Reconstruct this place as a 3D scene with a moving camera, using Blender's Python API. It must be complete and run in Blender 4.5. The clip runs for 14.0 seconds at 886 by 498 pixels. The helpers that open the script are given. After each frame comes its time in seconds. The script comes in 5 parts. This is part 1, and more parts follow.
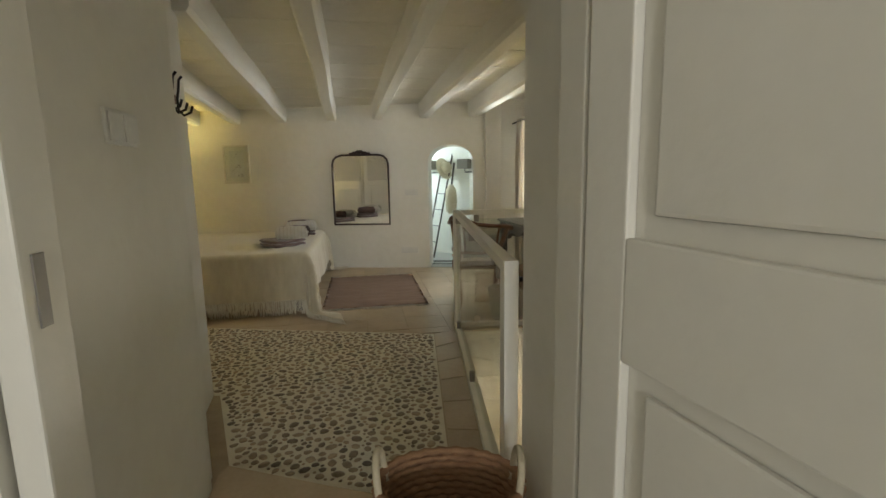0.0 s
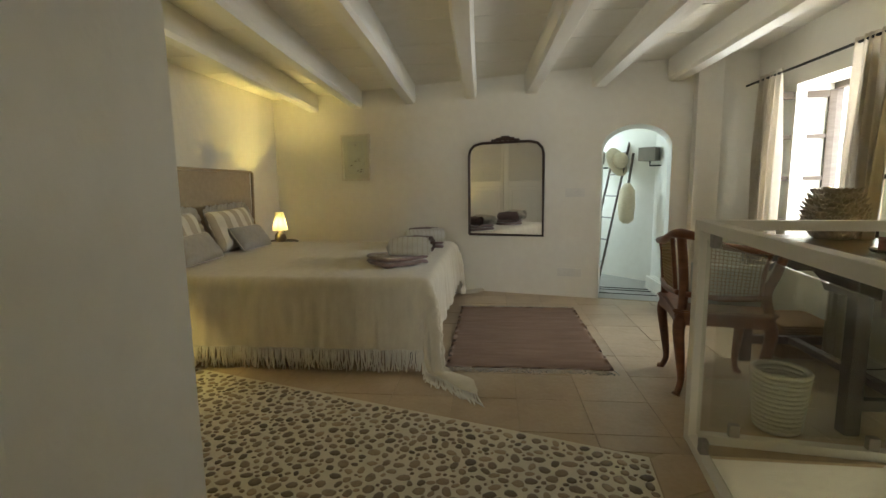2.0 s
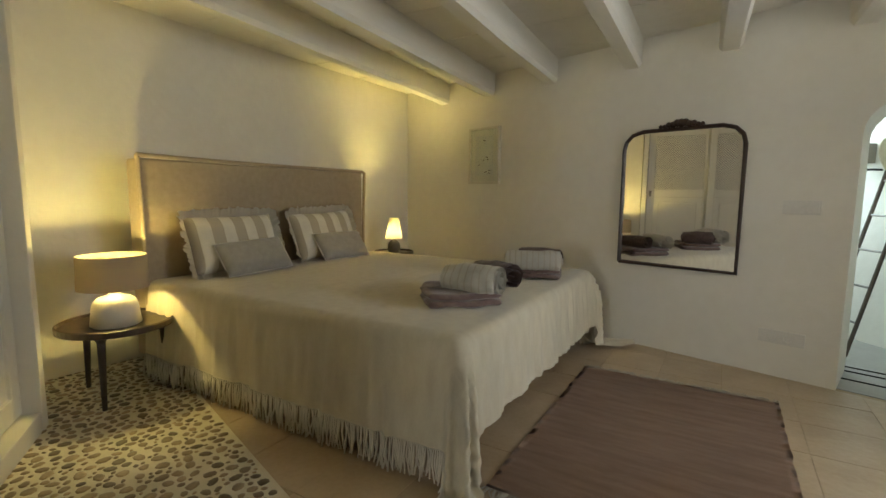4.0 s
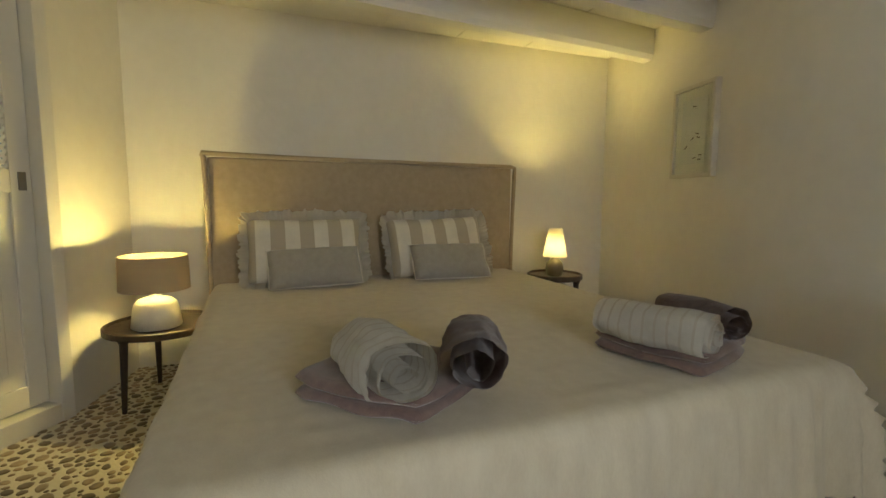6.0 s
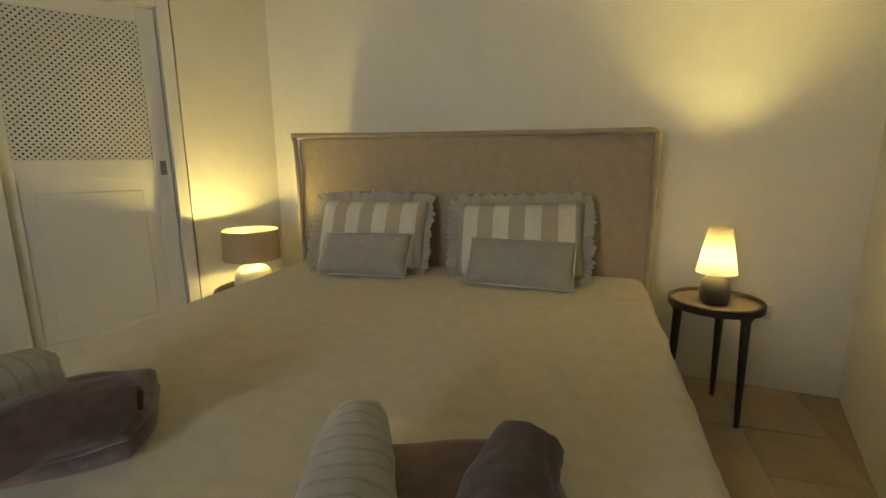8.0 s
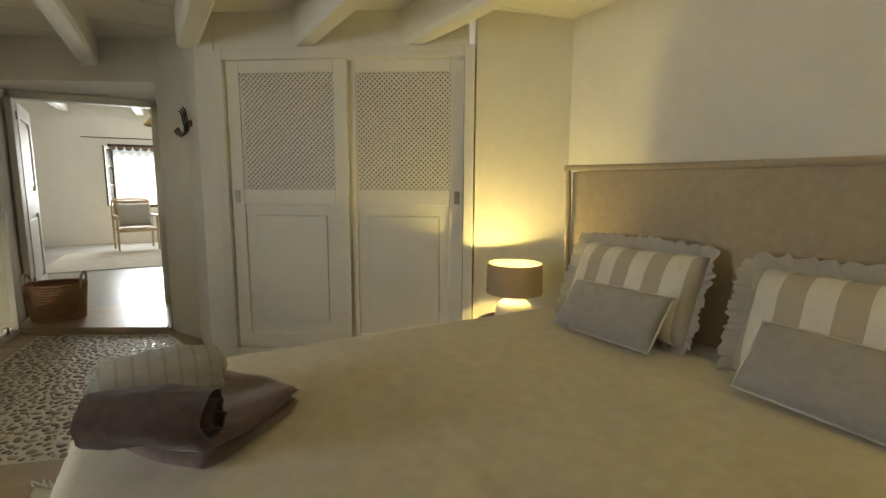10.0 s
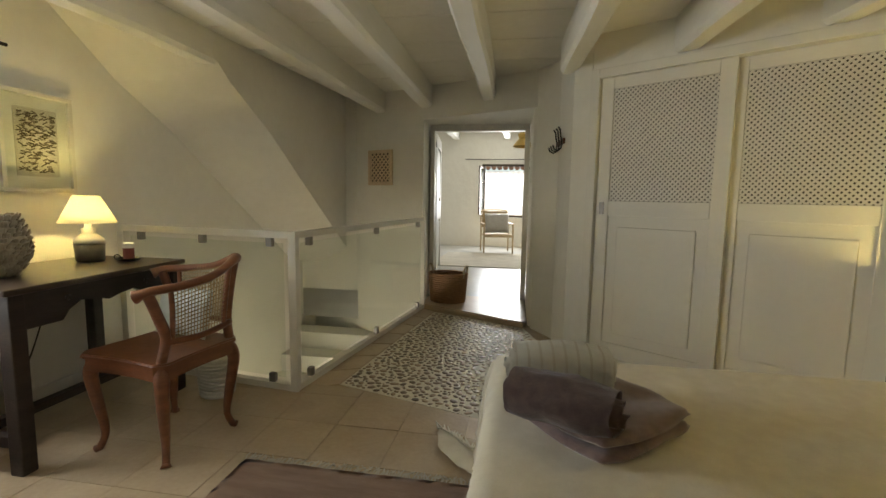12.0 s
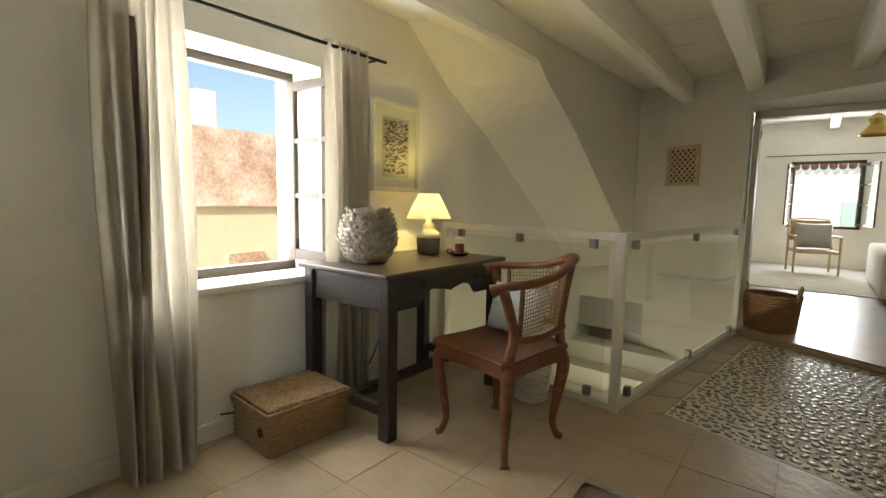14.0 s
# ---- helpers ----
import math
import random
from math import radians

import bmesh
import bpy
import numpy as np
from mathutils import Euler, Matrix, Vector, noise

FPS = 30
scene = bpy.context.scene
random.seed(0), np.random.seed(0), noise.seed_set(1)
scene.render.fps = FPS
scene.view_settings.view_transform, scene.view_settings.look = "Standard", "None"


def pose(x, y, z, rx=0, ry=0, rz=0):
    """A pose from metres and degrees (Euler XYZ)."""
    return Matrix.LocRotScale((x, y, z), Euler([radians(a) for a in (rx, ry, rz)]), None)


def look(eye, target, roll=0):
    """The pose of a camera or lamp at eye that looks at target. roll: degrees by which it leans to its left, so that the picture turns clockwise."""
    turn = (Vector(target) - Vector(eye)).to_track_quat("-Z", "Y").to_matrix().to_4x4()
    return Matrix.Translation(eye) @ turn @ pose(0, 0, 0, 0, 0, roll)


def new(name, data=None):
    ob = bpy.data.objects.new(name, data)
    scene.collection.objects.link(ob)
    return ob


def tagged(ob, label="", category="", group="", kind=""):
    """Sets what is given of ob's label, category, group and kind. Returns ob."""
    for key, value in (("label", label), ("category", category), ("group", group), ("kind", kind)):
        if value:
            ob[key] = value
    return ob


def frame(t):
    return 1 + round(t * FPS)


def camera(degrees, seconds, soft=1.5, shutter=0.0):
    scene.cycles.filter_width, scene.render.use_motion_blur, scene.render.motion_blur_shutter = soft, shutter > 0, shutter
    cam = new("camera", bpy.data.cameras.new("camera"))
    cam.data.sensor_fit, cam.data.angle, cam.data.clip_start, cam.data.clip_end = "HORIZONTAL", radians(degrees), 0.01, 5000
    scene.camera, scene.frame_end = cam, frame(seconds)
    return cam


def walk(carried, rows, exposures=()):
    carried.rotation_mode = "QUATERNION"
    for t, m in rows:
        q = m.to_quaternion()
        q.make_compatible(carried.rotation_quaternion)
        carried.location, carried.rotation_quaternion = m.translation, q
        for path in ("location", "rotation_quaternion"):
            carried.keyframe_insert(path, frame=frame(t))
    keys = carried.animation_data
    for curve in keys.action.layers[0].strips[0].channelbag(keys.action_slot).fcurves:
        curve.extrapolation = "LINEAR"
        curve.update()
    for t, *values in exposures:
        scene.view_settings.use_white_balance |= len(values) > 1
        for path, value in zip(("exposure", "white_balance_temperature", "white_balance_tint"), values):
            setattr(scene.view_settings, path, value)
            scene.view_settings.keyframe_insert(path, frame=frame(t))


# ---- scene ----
cam = camera(86.6, 14.0)
PATH = [
    (0, (2.566, -4.341, 1.218), (2.899, -2.393, 0.914), -1.0),
    (0.5, (2.504, -3.884, 1.172), (2.676, -1.912, 0.889), -0.7),
    (1, (2.44, -3.506, 1.153), (2.475, -1.526, 0.872), -0.6),
    (1.5, (2.407, -3.084, 1.163), (2.315, -1.107, 0.879), -0.8),
    (2, (2.453, -2.694, 1.112), (2.238, -0.724, 0.842), -0.9),
    (2.5, (2.548, -2.368, 1.104), (2.201, -0.416, 0.845), -0.8),
    (3, (2.648, -2.056, 1.063), (2.14, -0.137, 0.815), -0.7),
    (3.5, (2.687, -1.793, 1.043), (1.976, 0.063, 0.817), 0.0),
    (4, (2.855, -1.43, 1.08), (1.834, 0.274, 0.847), 0.5),
    (4.2, (2.889, -1.241, 1.074), (1.739, 0.379, 0.841), 0.6),
    (6.3, (2.883, 0.463, 1.041), (0.977, 1.027, 0.819), 0.5),
    (6.5, (2.859, 0.627, 1.059), (0.922, 1.065, 0.825), 0.6),
    (7, (2.795, 1.031, 1.104), (0.816, 1.173, 0.847), 0.6),
    (7.2, (2.733, 1.187, 1.164), (0.756, 1.188, 0.858), 0.5),
    (9.3, (1.911, 1.836, 1.143), (0.56, 0.387, 0.874), 0.5),
    (9.5, (1.863, 1.835, 1.147), (0.632, 0.281, 0.886), 0.9),
    (10, (1.794, 1.867, 1.194), (0.838, 0.131, 0.922), 0.3),
    (10.5, (1.782, 1.864, 1.185), (1.134, -0.011, 0.933), 0.5),
    (11, (1.843, 1.855, 1.182), (1.53, -0.106, 0.941), 0.7),
    (11.5, (1.927, 1.837, 1.171), (1.951, -0.15, 0.942), 0.8),
    (12, (1.985, 1.831, 1.171), (2.323, -0.128, 0.949), 0.9),
    (12.5, (2.032, 1.84, 1.172), (2.642, -0.053, 0.956), 1.0),
    (13, (2.139, 1.856, 1.177), (2.964, 0.047, 0.961), 1.1),
    (13.5, (2.298, 1.825, 1.138), (3.33, 0.123, 0.935), 1.0),
    (14, (2.521, 1.784, 1.108), (3.758, 0.226, 0.902), 1.0),
]
walk(cam, [(t, look(eye, target, roll)) for t, eye, target, roll in PATH], exposures=[(0, 0.6), (4, 0.45), (7, 0.42), (10, 0.62), (12, 0.72), (14, 0.72)])

# ---- light ----
world = bpy.data.worlds.new("world")
scene.world = world
world.use_nodes = True
wn = world.node_tree
bg = wn.nodes["Background"]
sky = wn.nodes.new("ShaderNodeTexSky")
sky.sky_type = "NISHITA"
sky.sun_disc = False
sky.sun_elevation, sky.sun_rotation = radians(46), radians(-23)
sky.dust_density = 3.0
sky.ozone_density = 0.7
bg.inputs[1].default_value = 0.15
wn.links.new(sky.outputs[0], bg.inputs[0])


def lamp(name, kind, m, energy, color, size=0.05, size_y=None, angle=None):
    d = bpy.data.lights.new(name, kind)
    d.energy, d.color = energy, color
    if kind == "AREA":
        d.shape, d.size, d.size_y = "RECTANGLE", size, size_y or size
    elif kind == "SUN":
        d.angle = angle
    else:
        d.shadow_soft_size = size
    ob = new(name, d)
    ob.matrix_world = m
    return ob


WARM = (1.0, 0.775, 0.235)
DAY = (0.94, 0.96, 0.96)
lamp("sun", "SUN", look((2, 7, 8), (5.0, 0.0, 0.0)), 5.0, (1.0, 0.95, 0.86), angle=radians(0.5))
# daylight that enters by the openings
lamp("window_daylight", "AREA", look((5.07, 0.63, 1.245), (0.0, 0.50, 0.95)), 28, (0.94, 0.98, 1.0), 0.84, 1.06)
lamp("bedroom_window_daylight", "AREA", look((2.45, -8.9, 1.28), (2.45, -3.0, 1.1)), 58, DAY, 0.9, 1.1)
lamp("bathroom_daylight", "AREA", look((3.1, 3.2, 1.5), (4.4, 2.4, 0.6)), 11, (0.72, 0.92, 1.0), 0.5, 0.8)
lamp("stair_daylight", "AREA", look((4.90, -0.15, -1.04), (3.2, -0.9, -1.0)), 60, (1.0, 0.93, 0.78), 1.0, 0.36)

# ---- materials ----


def mat(name, a, b=None, rough=0.7, metal=0.0, scale=6.0, bump=0.0, bump_scale=40.0, stretch=(1, 1, 1), random_amount=0.0, island=False, sheen=0.0, coat=0.0):
    """A surface mottled between two colours at two scales, with fine relief."""
    m = bpy.data.materials.new(name)
    m.use_nodes = True
    nt = m.node_tree
    bs = nt.nodes["Principled BSDF"]
    bs.inputs["Roughness"].default_value, bs.inputs["Metallic"].default_value = rough, metal
    bs.inputs["Sheen Weight"].default_value = sheen
    bs.inputs["Coat Weight"].default_value = coat
    b = b or tuple(c * 0.86 for c in a)
    tc = nt.nodes.new("ShaderNodeTexCoord")
    mp = nt.nodes.new("ShaderNodeMapping")
    mp.inputs["Scale"].default_value = stretch
    nt.links.new(tc.outputs["Object"], mp.inputs[0])
    n1, n2 = nt.nodes.new("ShaderNodeTexNoise"), nt.nodes.new("ShaderNodeTexNoise")
    n1.inputs["Scale"].default_value, n1.inputs["Detail"].default_value = scale, 5
    n2.inputs["Scale"].default_value, n2.inputs["Detail"].default_value = scale * 9, 3
    nt.links.new(mp.outputs[0], n1.inputs[0]), nt.links.new(mp.outputs[0], n2.inputs[0])
    mx = nt.nodes.new("ShaderNodeMath")
    mx.operation = "MULTIPLY_ADD"
    mx.inputs[1].default_value = 0.45
    nt.links.new(n2.outputs[0], mx.inputs[0]), nt.links.new(n1.outputs[0], mx.inputs[2])
    ramp = nt.nodes.new("ShaderNodeValToRGB")
    ramp.color_ramp.elements[0].position, ramp.color_ramp.elements[1].position = 0.5, 0.95
    ramp.color_ramp.elements[0].color, ramp.color_ramp.elements[1].color = (*a, 1), (*b, 1)
    nt.links.new(mx.outputs[0], ramp.inputs[0])
    out = ramp.outputs[0]
    if random_amount:
        hv = nt.nodes.new("ShaderNodeHueSaturation")
        src = nt.nodes.new("ShaderNodeNewGeometry").outputs["Random Per Island"] if island else nt.nodes.new("ShaderNodeObjectInfo").outputs["Random"]
        mr = nt.nodes.new("ShaderNodeMapRange")
        mr.inputs["To Min"].default_value, mr.inputs["To Max"].default_value = 1 - random_amount, 1 + random_amount
        nt.links.new(src, mr.inputs[0]), nt.links.new(mr.outputs[0], hv.inputs["Value"]), nt.links.new(out, hv.inputs["Color"])
        out = hv.outputs[0]
    nt.links.new(out, bs.inputs["Base Color"])
    if bump:
        n3 = nt.nodes.new("ShaderNodeTexNoise")
        n3.inputs["Scale"].default_value, n3.inputs["Detail"].default_value = bump_scale, 6
        nt.links.new(mp.outputs[0], n3.inputs[0])
        bp = nt.nodes.new("ShaderNodeBump")
        bp.inputs["Strength"].default_value, bp.inputs["Distance"].default_value = bump, min(0.02, 0.45 / bump_scale)
        nt.links.new(n3.outputs[0], bp.inputs["Height"]), nt.links.new(bp.outputs[0], bs.inputs["Normal"])
    return m


def stripe_mat(name, a, b, axis, period, duty, rough=0.85, bump=0.3):
    """Woven cloth with stripes across one axis."""
    m = mat(name, a, None, rough, bump=bump, bump_scale=220, sheen=0.2)
    nt = m.node_tree
    bs = nt.nodes["Principled BSDF"]
    base = bs.inputs["Base Color"].links[0].from_socket
    tc = nt.nodes.new("ShaderNodeTexCoord")
    sp = nt.nodes.new("ShaderNodeSeparateXYZ")
    nt.links.new(tc.outputs["Object"], sp.inputs[0])
    k = [nt.nodes.new("ShaderNodeMath") for _ in range(3)]
    k[0].operation, k[1].operation, k[2].operation = "MULTIPLY_ADD", "FRACT", "LESS_THAN"
    k[0].inputs[1].default_value, k[0].inputs[2].default_value, k[2].inputs[1].default_value = 1 / period, 50.25, duty
    nt.links.new(sp.outputs[axis], k[0].inputs[0]), nt.links.new(k[0].outputs[0], k[1].inputs[0]), nt.links.new(k[1].outputs[0], k[2].inputs[0])
    mix = nt.nodes.new("ShaderNodeMix")
    mix.data_type = "RGBA"
    mix.inputs[7].default_value = (*b, 1)
    nt.links.new(k[2].outputs[0], mix.inputs[0]), nt.links.new(base, mix.inputs[6]), nt.links.new(mix.outputs[2], bs.inputs["Base Color"])
    return m


def glow(name, color, strength):
    m = bpy.data.materials.new(name)
    m.use_nodes = True
    bs = m.node_tree.nodes["Principled BSDF"]
    bs.inputs["Base Color"].default_value = (*color, 1)
    bs.inputs["Emission Color"].default_value, bs.inputs["Emission Strength"].default_value = (*color, 1), strength
    return m


def shade_cloth(name, color, passing):
    """Lampshade cloth that lets part of the light through."""
    m = bpy.data.materials.new(name)
    m.use_nodes = True
    nt = m.node_tree
    out, bs = nt.nodes["Material Output"], nt.nodes["Principled BSDF"]
    bs.inputs["Base Color"].default_value, bs.inputs["Roughness"].default_value = (*color, 1), 0.9
    tr, mx = nt.nodes.new("ShaderNodeBsdfTranslucent"), nt.nodes.new("ShaderNodeMixShader")
    tr.inputs[0].default_value = (*color, 1)
    mx.inputs[0].default_value = passing
    nt.links.new(bs.outputs[0], mx.inputs[1]), nt.links.new(tr.outputs[0], mx.inputs[2]), nt.links.new(mx.outputs[0], out.inputs[0])
    return m


def glass_mat(name, tint, rough=0.0):
    """A thin clear pane: mostly clear, with a weak mirror."""
    m = bpy.data.materials.new(name)
    m.use_nodes = True
    nt = m.node_tree
    nt.nodes.remove(nt.nodes["Principled BSDF"])
    out = nt.nodes["Material Output"]
    tr, gl, mx = nt.nodes.new("ShaderNodeBsdfTransparent"), nt.nodes.new("ShaderNodeBsdfGlossy"), nt.nodes.new("ShaderNodeMixShader")
    tr.inputs[0].default_value = (*tint, 1)
    gl.inputs["Roughness"].default_value = rough
    lw, pw, ma = nt.nodes.new("ShaderNodeLayerWeight"), nt.nodes.new("ShaderNodeMath"), nt.nodes.new("ShaderNodeMath")
    lw.inputs[0].default_value = 0.5
    pw.operation, ma.operation = "POWER", "MULTIPLY_ADD"
    pw.inputs[1].default_value, ma.inputs[1].default_value, ma.inputs[2].default_value = 4.0, 0.5, 0.025
    nt.links.new(lw.outputs["Facing"], pw.inputs[0]), nt.links.new(pw.outputs[0], ma.inputs[0])
    nt.links.new(ma.outputs[0], mx.inputs[0]), nt.links.new(tr.outputs[0], mx.inputs[1]), nt.links.new(gl.outputs[0], mx.inputs[2]), nt.links.new(mx.outputs[0], out.inputs[0])
    return m


PLASTER = mat("plaster", (0.84, 0.815, 0.74), (0.78, 0.75, 0.67), 0.85, scale=1.6, bump=0.3, bump_scale=7)
CEILING = mat("limewash", (0.85, 0.82, 0.74), (0.79, 0.76, 0.67), 0.85, scale=2, bump=0.3, bump_scale=14)
BEAM = mat("painted_beam", (0.84, 0.82, 0.76), (0.78, 0.76, 0.69), 0.65, scale=5, bump=0.25, bump_scale=12, stretch=(1, 0.15, 1))
PAINT = mat("white_paint", (0.80, 0.77, 0.69), (0.76, 0.73, 0.65), 0.5, scale=3, bump=0.08, bump_scale=30)
TILE = mat("clay_tile", (0.53, 0.415, 0.275), (0.43, 0.32, 0.20), 0.34, scale=5, bump=0.12, bump_scale=20, random_amount=0.09)
GROUT = mat("grout", (0.47, 0.375, 0.25), (0.40, 0.31, 0.20), 0.85, scale=12, bump=0.2)
MORTAR = mat("pebble_mortar", (0.78, 0.73, 0.60), (0.68, 0.63, 0.50), 0.6, scale=14, bump=0.3, bump_scale=60)
PEBBLE = mat("pebble", (0.36, 0.28, 0.18), (0.20, 0.145, 0.09), 0.38, scale=22, bump=0.06, random_amount=0.55, coat=0.15)
PEBBLE_FAR = mat("pebble_bed", (0.36, 0.28, 0.18), (0.20, 0.145, 0.09), 0.38, scale=22, bump=0.06, random_amount=0.55, island=True, coat=0.15)
COOL_TILE = mat("pale_tile", (0.38, 0.37, 0.34), (0.31, 0.30, 0.275), 0.3, scale=5)
LINEN = mat("headboard_linen", (0.46, 0.37, 0.25), (0.40, 0.32, 0.21), 0.9, scale=30, bump=0.25, bump_scale=300, sheen=0.3)
THROW = mat("throw_cotton", (0.68, 0.62, 0.48), (0.60, 0.535, 0.40), 0.9, scale=20, bump=0.28, bump_scale=300, sheen=0.3, stretch=(1, 1, 0.35))
FRINGE = mat("fringe_cotton", (0.80, 0.76, 0.65), None, 0.9, sheen=0.2)
MATTRESS = mat("mattress_cloth", (0.7, 0.68, 0.62), None, 0.9)
STRIPE = stripe_mat("striped_linen", (0.80, 0.76, 0.66), (0.48, 0.42, 0.32), 1, 0.155, 0.5)
RUFFLE = mat("ruffle_cotton", (0.80, 0.76, 0.66), None, 0.9, bump=0.4, bump_scale=120)
GREYCLOTH = mat("grey_linen", (0.41, 0.385, 0.34), (0.35, 0.33, 0.29), 0.9, scale=30, bump=0.3, bump_scale=260, sheen=0.3)
TOWEL_G = mat("grey_terry", (0.22, 0.145, 0.12), (0.14, 0.088, 0.078), 0.95, scale=40, bump=0.8, bump_scale=260, sheen=0.5)
TOWEL_W = stripe_mat("white_ribbed_terry", (0.90, 0.87, 0.79), (0.74, 0.69, 0.60), 0, 0.034, 0.2, 0.95, 0.25)
RUG = mat("woven_rug", (0.50, 0.33, 0.22), (0.35, 0.22, 0.14), 0.95, scale=5, bump=0.7, bump_scale=120, stretch=(0.6, 5, 1), sheen=0.2)
RUG_PALE = mat("pale_rug", (0.60, 0.55, 0.46), (0.48, 0.44, 0.36), 0.95, scale=6, bump=0.5, bump_scale=90)
DARKWOOD = mat("dark_oak", (0.045, 0.030, 0.024), (0.022, 0.015, 0.012), 0.42, scale=5, bump=0.15, bump_scale=30, stretch=(1, 1, 6))
DESKTOP = mat("worn_oak_top", (0.075, 0.050, 0.032), (0.035, 0.022, 0.015), 0.28, scale=5, bump=0.08, bump_scale=25, stretch=(6, 1, 1))
CHAIRWOOD = mat("red_brown_wood", (0.24, 0.088, 0.038), (0.14, 0.048, 0.02), 0.36, scale=6, bump=0.08, bump_scale=25, stretch=(1, 1, 5), coat=0.2)
CANE = mat("cane", (0.36, 0.26, 0.13), None, 0.6)
WICKER = mat("seagrass", (0.38, 0.24, 0.12), (0.23, 0.135, 0.065), 0.85, scale=25, bump=0.7, bump_scale=70, stretch=(1, 1, 3))
BASKETMAT = mat("brown_wicker", (0.44, 0.25, 0.13), (0.27, 0.145, 0.075), 0.8, scale=22, bump=0.8, bump_scale=80, stretch=(1, 1, 4))
WHITEWICKER = mat("white_wicker", (0.74, 0.71, 0.63), None, 0.7, bump=0.6, bump_scale=90)
CURTAIN = mat("curtain_linen", (0.70, 0.64, 0.54), (0.63, 0.57, 0.47), 0.95, scale=25, bump=0.25, bump_scale=250)
IRON = mat("black_iron", (0.025, 0.022, 0.02), None, 0.45, 0.7)
STEEL = mat("brushed_steel", (0.34, 0.32, 0.29), None, 0.48, 1.0)
MIRRORFRAME = mat("dark_frame", (0.05, 0.028, 0.02), (0.03, 0.016, 0.012), 0.35, bump=0.1)
WINFRAME = mat("grey_brown_wood", (0.125, 0.095, 0.068), (0.085, 0.062, 0.045), 0.55, scale=8, bump=0.12, stretch=(1, 1, 5))
CERAMIC = mat("cream_ceramic", (0.78, 0.74, 0.62), None, 0.45, bump=0.04)
GLAZE = mat("dark_glaze", (0.11, 0.095, 0.07), (0.07, 0.06, 0.045), 0.35, scale=18, bump=0.2)
SHELL = mat("shell_ceramic", (0.52, 0.46, 0.37), (0.30, 0.25, 0.19), 0.3, scale=30, bump=0.5, bump_scale=60)
PAPER = mat("paper", (0.76, 0.72, 0.62), None, 0.8)
PALEWOOD = mat("pale_oak", (0.52, 0.40, 0.24), (0.44, 0.33, 0.19), 0.5, scale=6, stretch=(1, 1, 5))
INK = mat("ink", (0.16, 0.12, 0.08), None, 0.8)
BISQUE = mat("terracotta_grille", (0.74, 0.60, 0.42), (0.64, 0.50, 0.33), 0.85, bump=0.2)
# near-black colour that stands in for the shade inside hollow things
PAINTED_DARK = mat("painted_inside_shade", (0.05, 0.035, 0.02), None, 0.9)
PLASTICW = mat("white_plastic", (0.80, 0.78, 0.72), None, 0.35)
SPONGE = mat("loofah", (0.66, 0.58, 0.42), (0.56, 0.48, 0.33), 0.95, bump=0.8, bump_scale=60)
GREYSHADE = mat("taupe_shade", (0.30, 0.27, 0.23), None, 0.9)
BAMBOO = mat("dark_bamboo", (0.07, 0.045, 0.03), None, 0.5)
CANDLE = mat("dark_red_candle", (0.20, 0.05, 0.04), None, 0.5)
WALLOUT = mat("weathered_render", (0.80, 0.70, 0.56), (0.42, 0.22, 0.11), 0.9, scale=2.6, bump=0.5, bump_scale=10)
CREAMOUT = mat("cream_render", (0.74, 0.64, 0.42), (0.66, 0.56, 0.36), 0.9, scale=1.5, bump=0.2)
WHITEOUT = mat("white_render", (0.82, 0.82, 0.78), None, 0.9, bump=0.2)
ROOFTILE = mat("roof_tile", (0.50, 0.28, 0.16), (0.36, 0.20, 0.12), 0.85, bump=0.3)
SHUTTER = mat("green_shutter", (0.40, 0.52, 0.48), None, 0.6)
GROUND = mat("ground", (0.34, 0.30, 0.24), (0.26, 0.23, 0.18), 0.9, scale=0.6)
MIRROR = mat("mirror_silver", (0.86, 0.86, 0.84), (0.84, 0.84, 0.82), 0.015, 1.0)
GLASS = glass_mat("pane_glass", (0.97, 0.99, 0.98))
GUARDGLASS = glass_mat("guard_glass", (0.94, 0.96, 0.93))
def let_through(m, color, amount):
    """Thin cloth: part of the light passes through it."""
    nt = m.node_tree
    out, bs = nt.nodes["Material Output"], nt.nodes["Principled BSDF"]
    tr, mx = nt.nodes.new("ShaderNodeBsdfTranslucent"), nt.nodes.new("ShaderNodeMixShader")
    tr.inputs[0].default_value = (*color, 1)
    mx.inputs[0].default_value = amount
    nt.links.new(bs.outputs[0], mx.inputs[1]), nt.links.new(tr.outputs[0], mx.inputs[2]), nt.links.new(mx.outputs[0], out.inputs[0])


let_through(CURTAIN, (0.72, 0.66, 0.55), 0.35)
SHADE_TAUPE = shade_cloth("taupe_lampshade", (0.44, 0.36, 0.25), 0.12)
SHADE_CREAM = shade_cloth("cream_lampshade", (0.92, 0.87, 0.72), 0.75)
BULB = glow("bulb", (1.0, 0.78, 0.42), 18.0)
BRASS = mat("brass", (0.55, 0.38, 0.12), None, 0.35, 0.9)

# ---- helpers for building ----


def part(name, bm, material, parent=None, label="", smooth=False):
    me = bpy.data.meshes.new(name)
    if smooth:
        for f in bm.faces:
            f.smooth = True
    bm.normal_update()
    bm.to_mesh(me)
    bm.free()
    me.materials.append(material)
    ob = new(name, me)
    if parent:
        ob.parent = parent
    if label:
        ob["label"] = label
    return ob


def thing(name, m, label, category, group=""):
    ob = new(name)
    ob.empty_display_size = 0.05
    ob.matrix_world = m
    return tagged(ob, label, category, group)


def struct(name, bm, material, label, category, smooth=False):
    return tagged(part(name, bm, material, None, "", smooth), label, category, kind="structure")


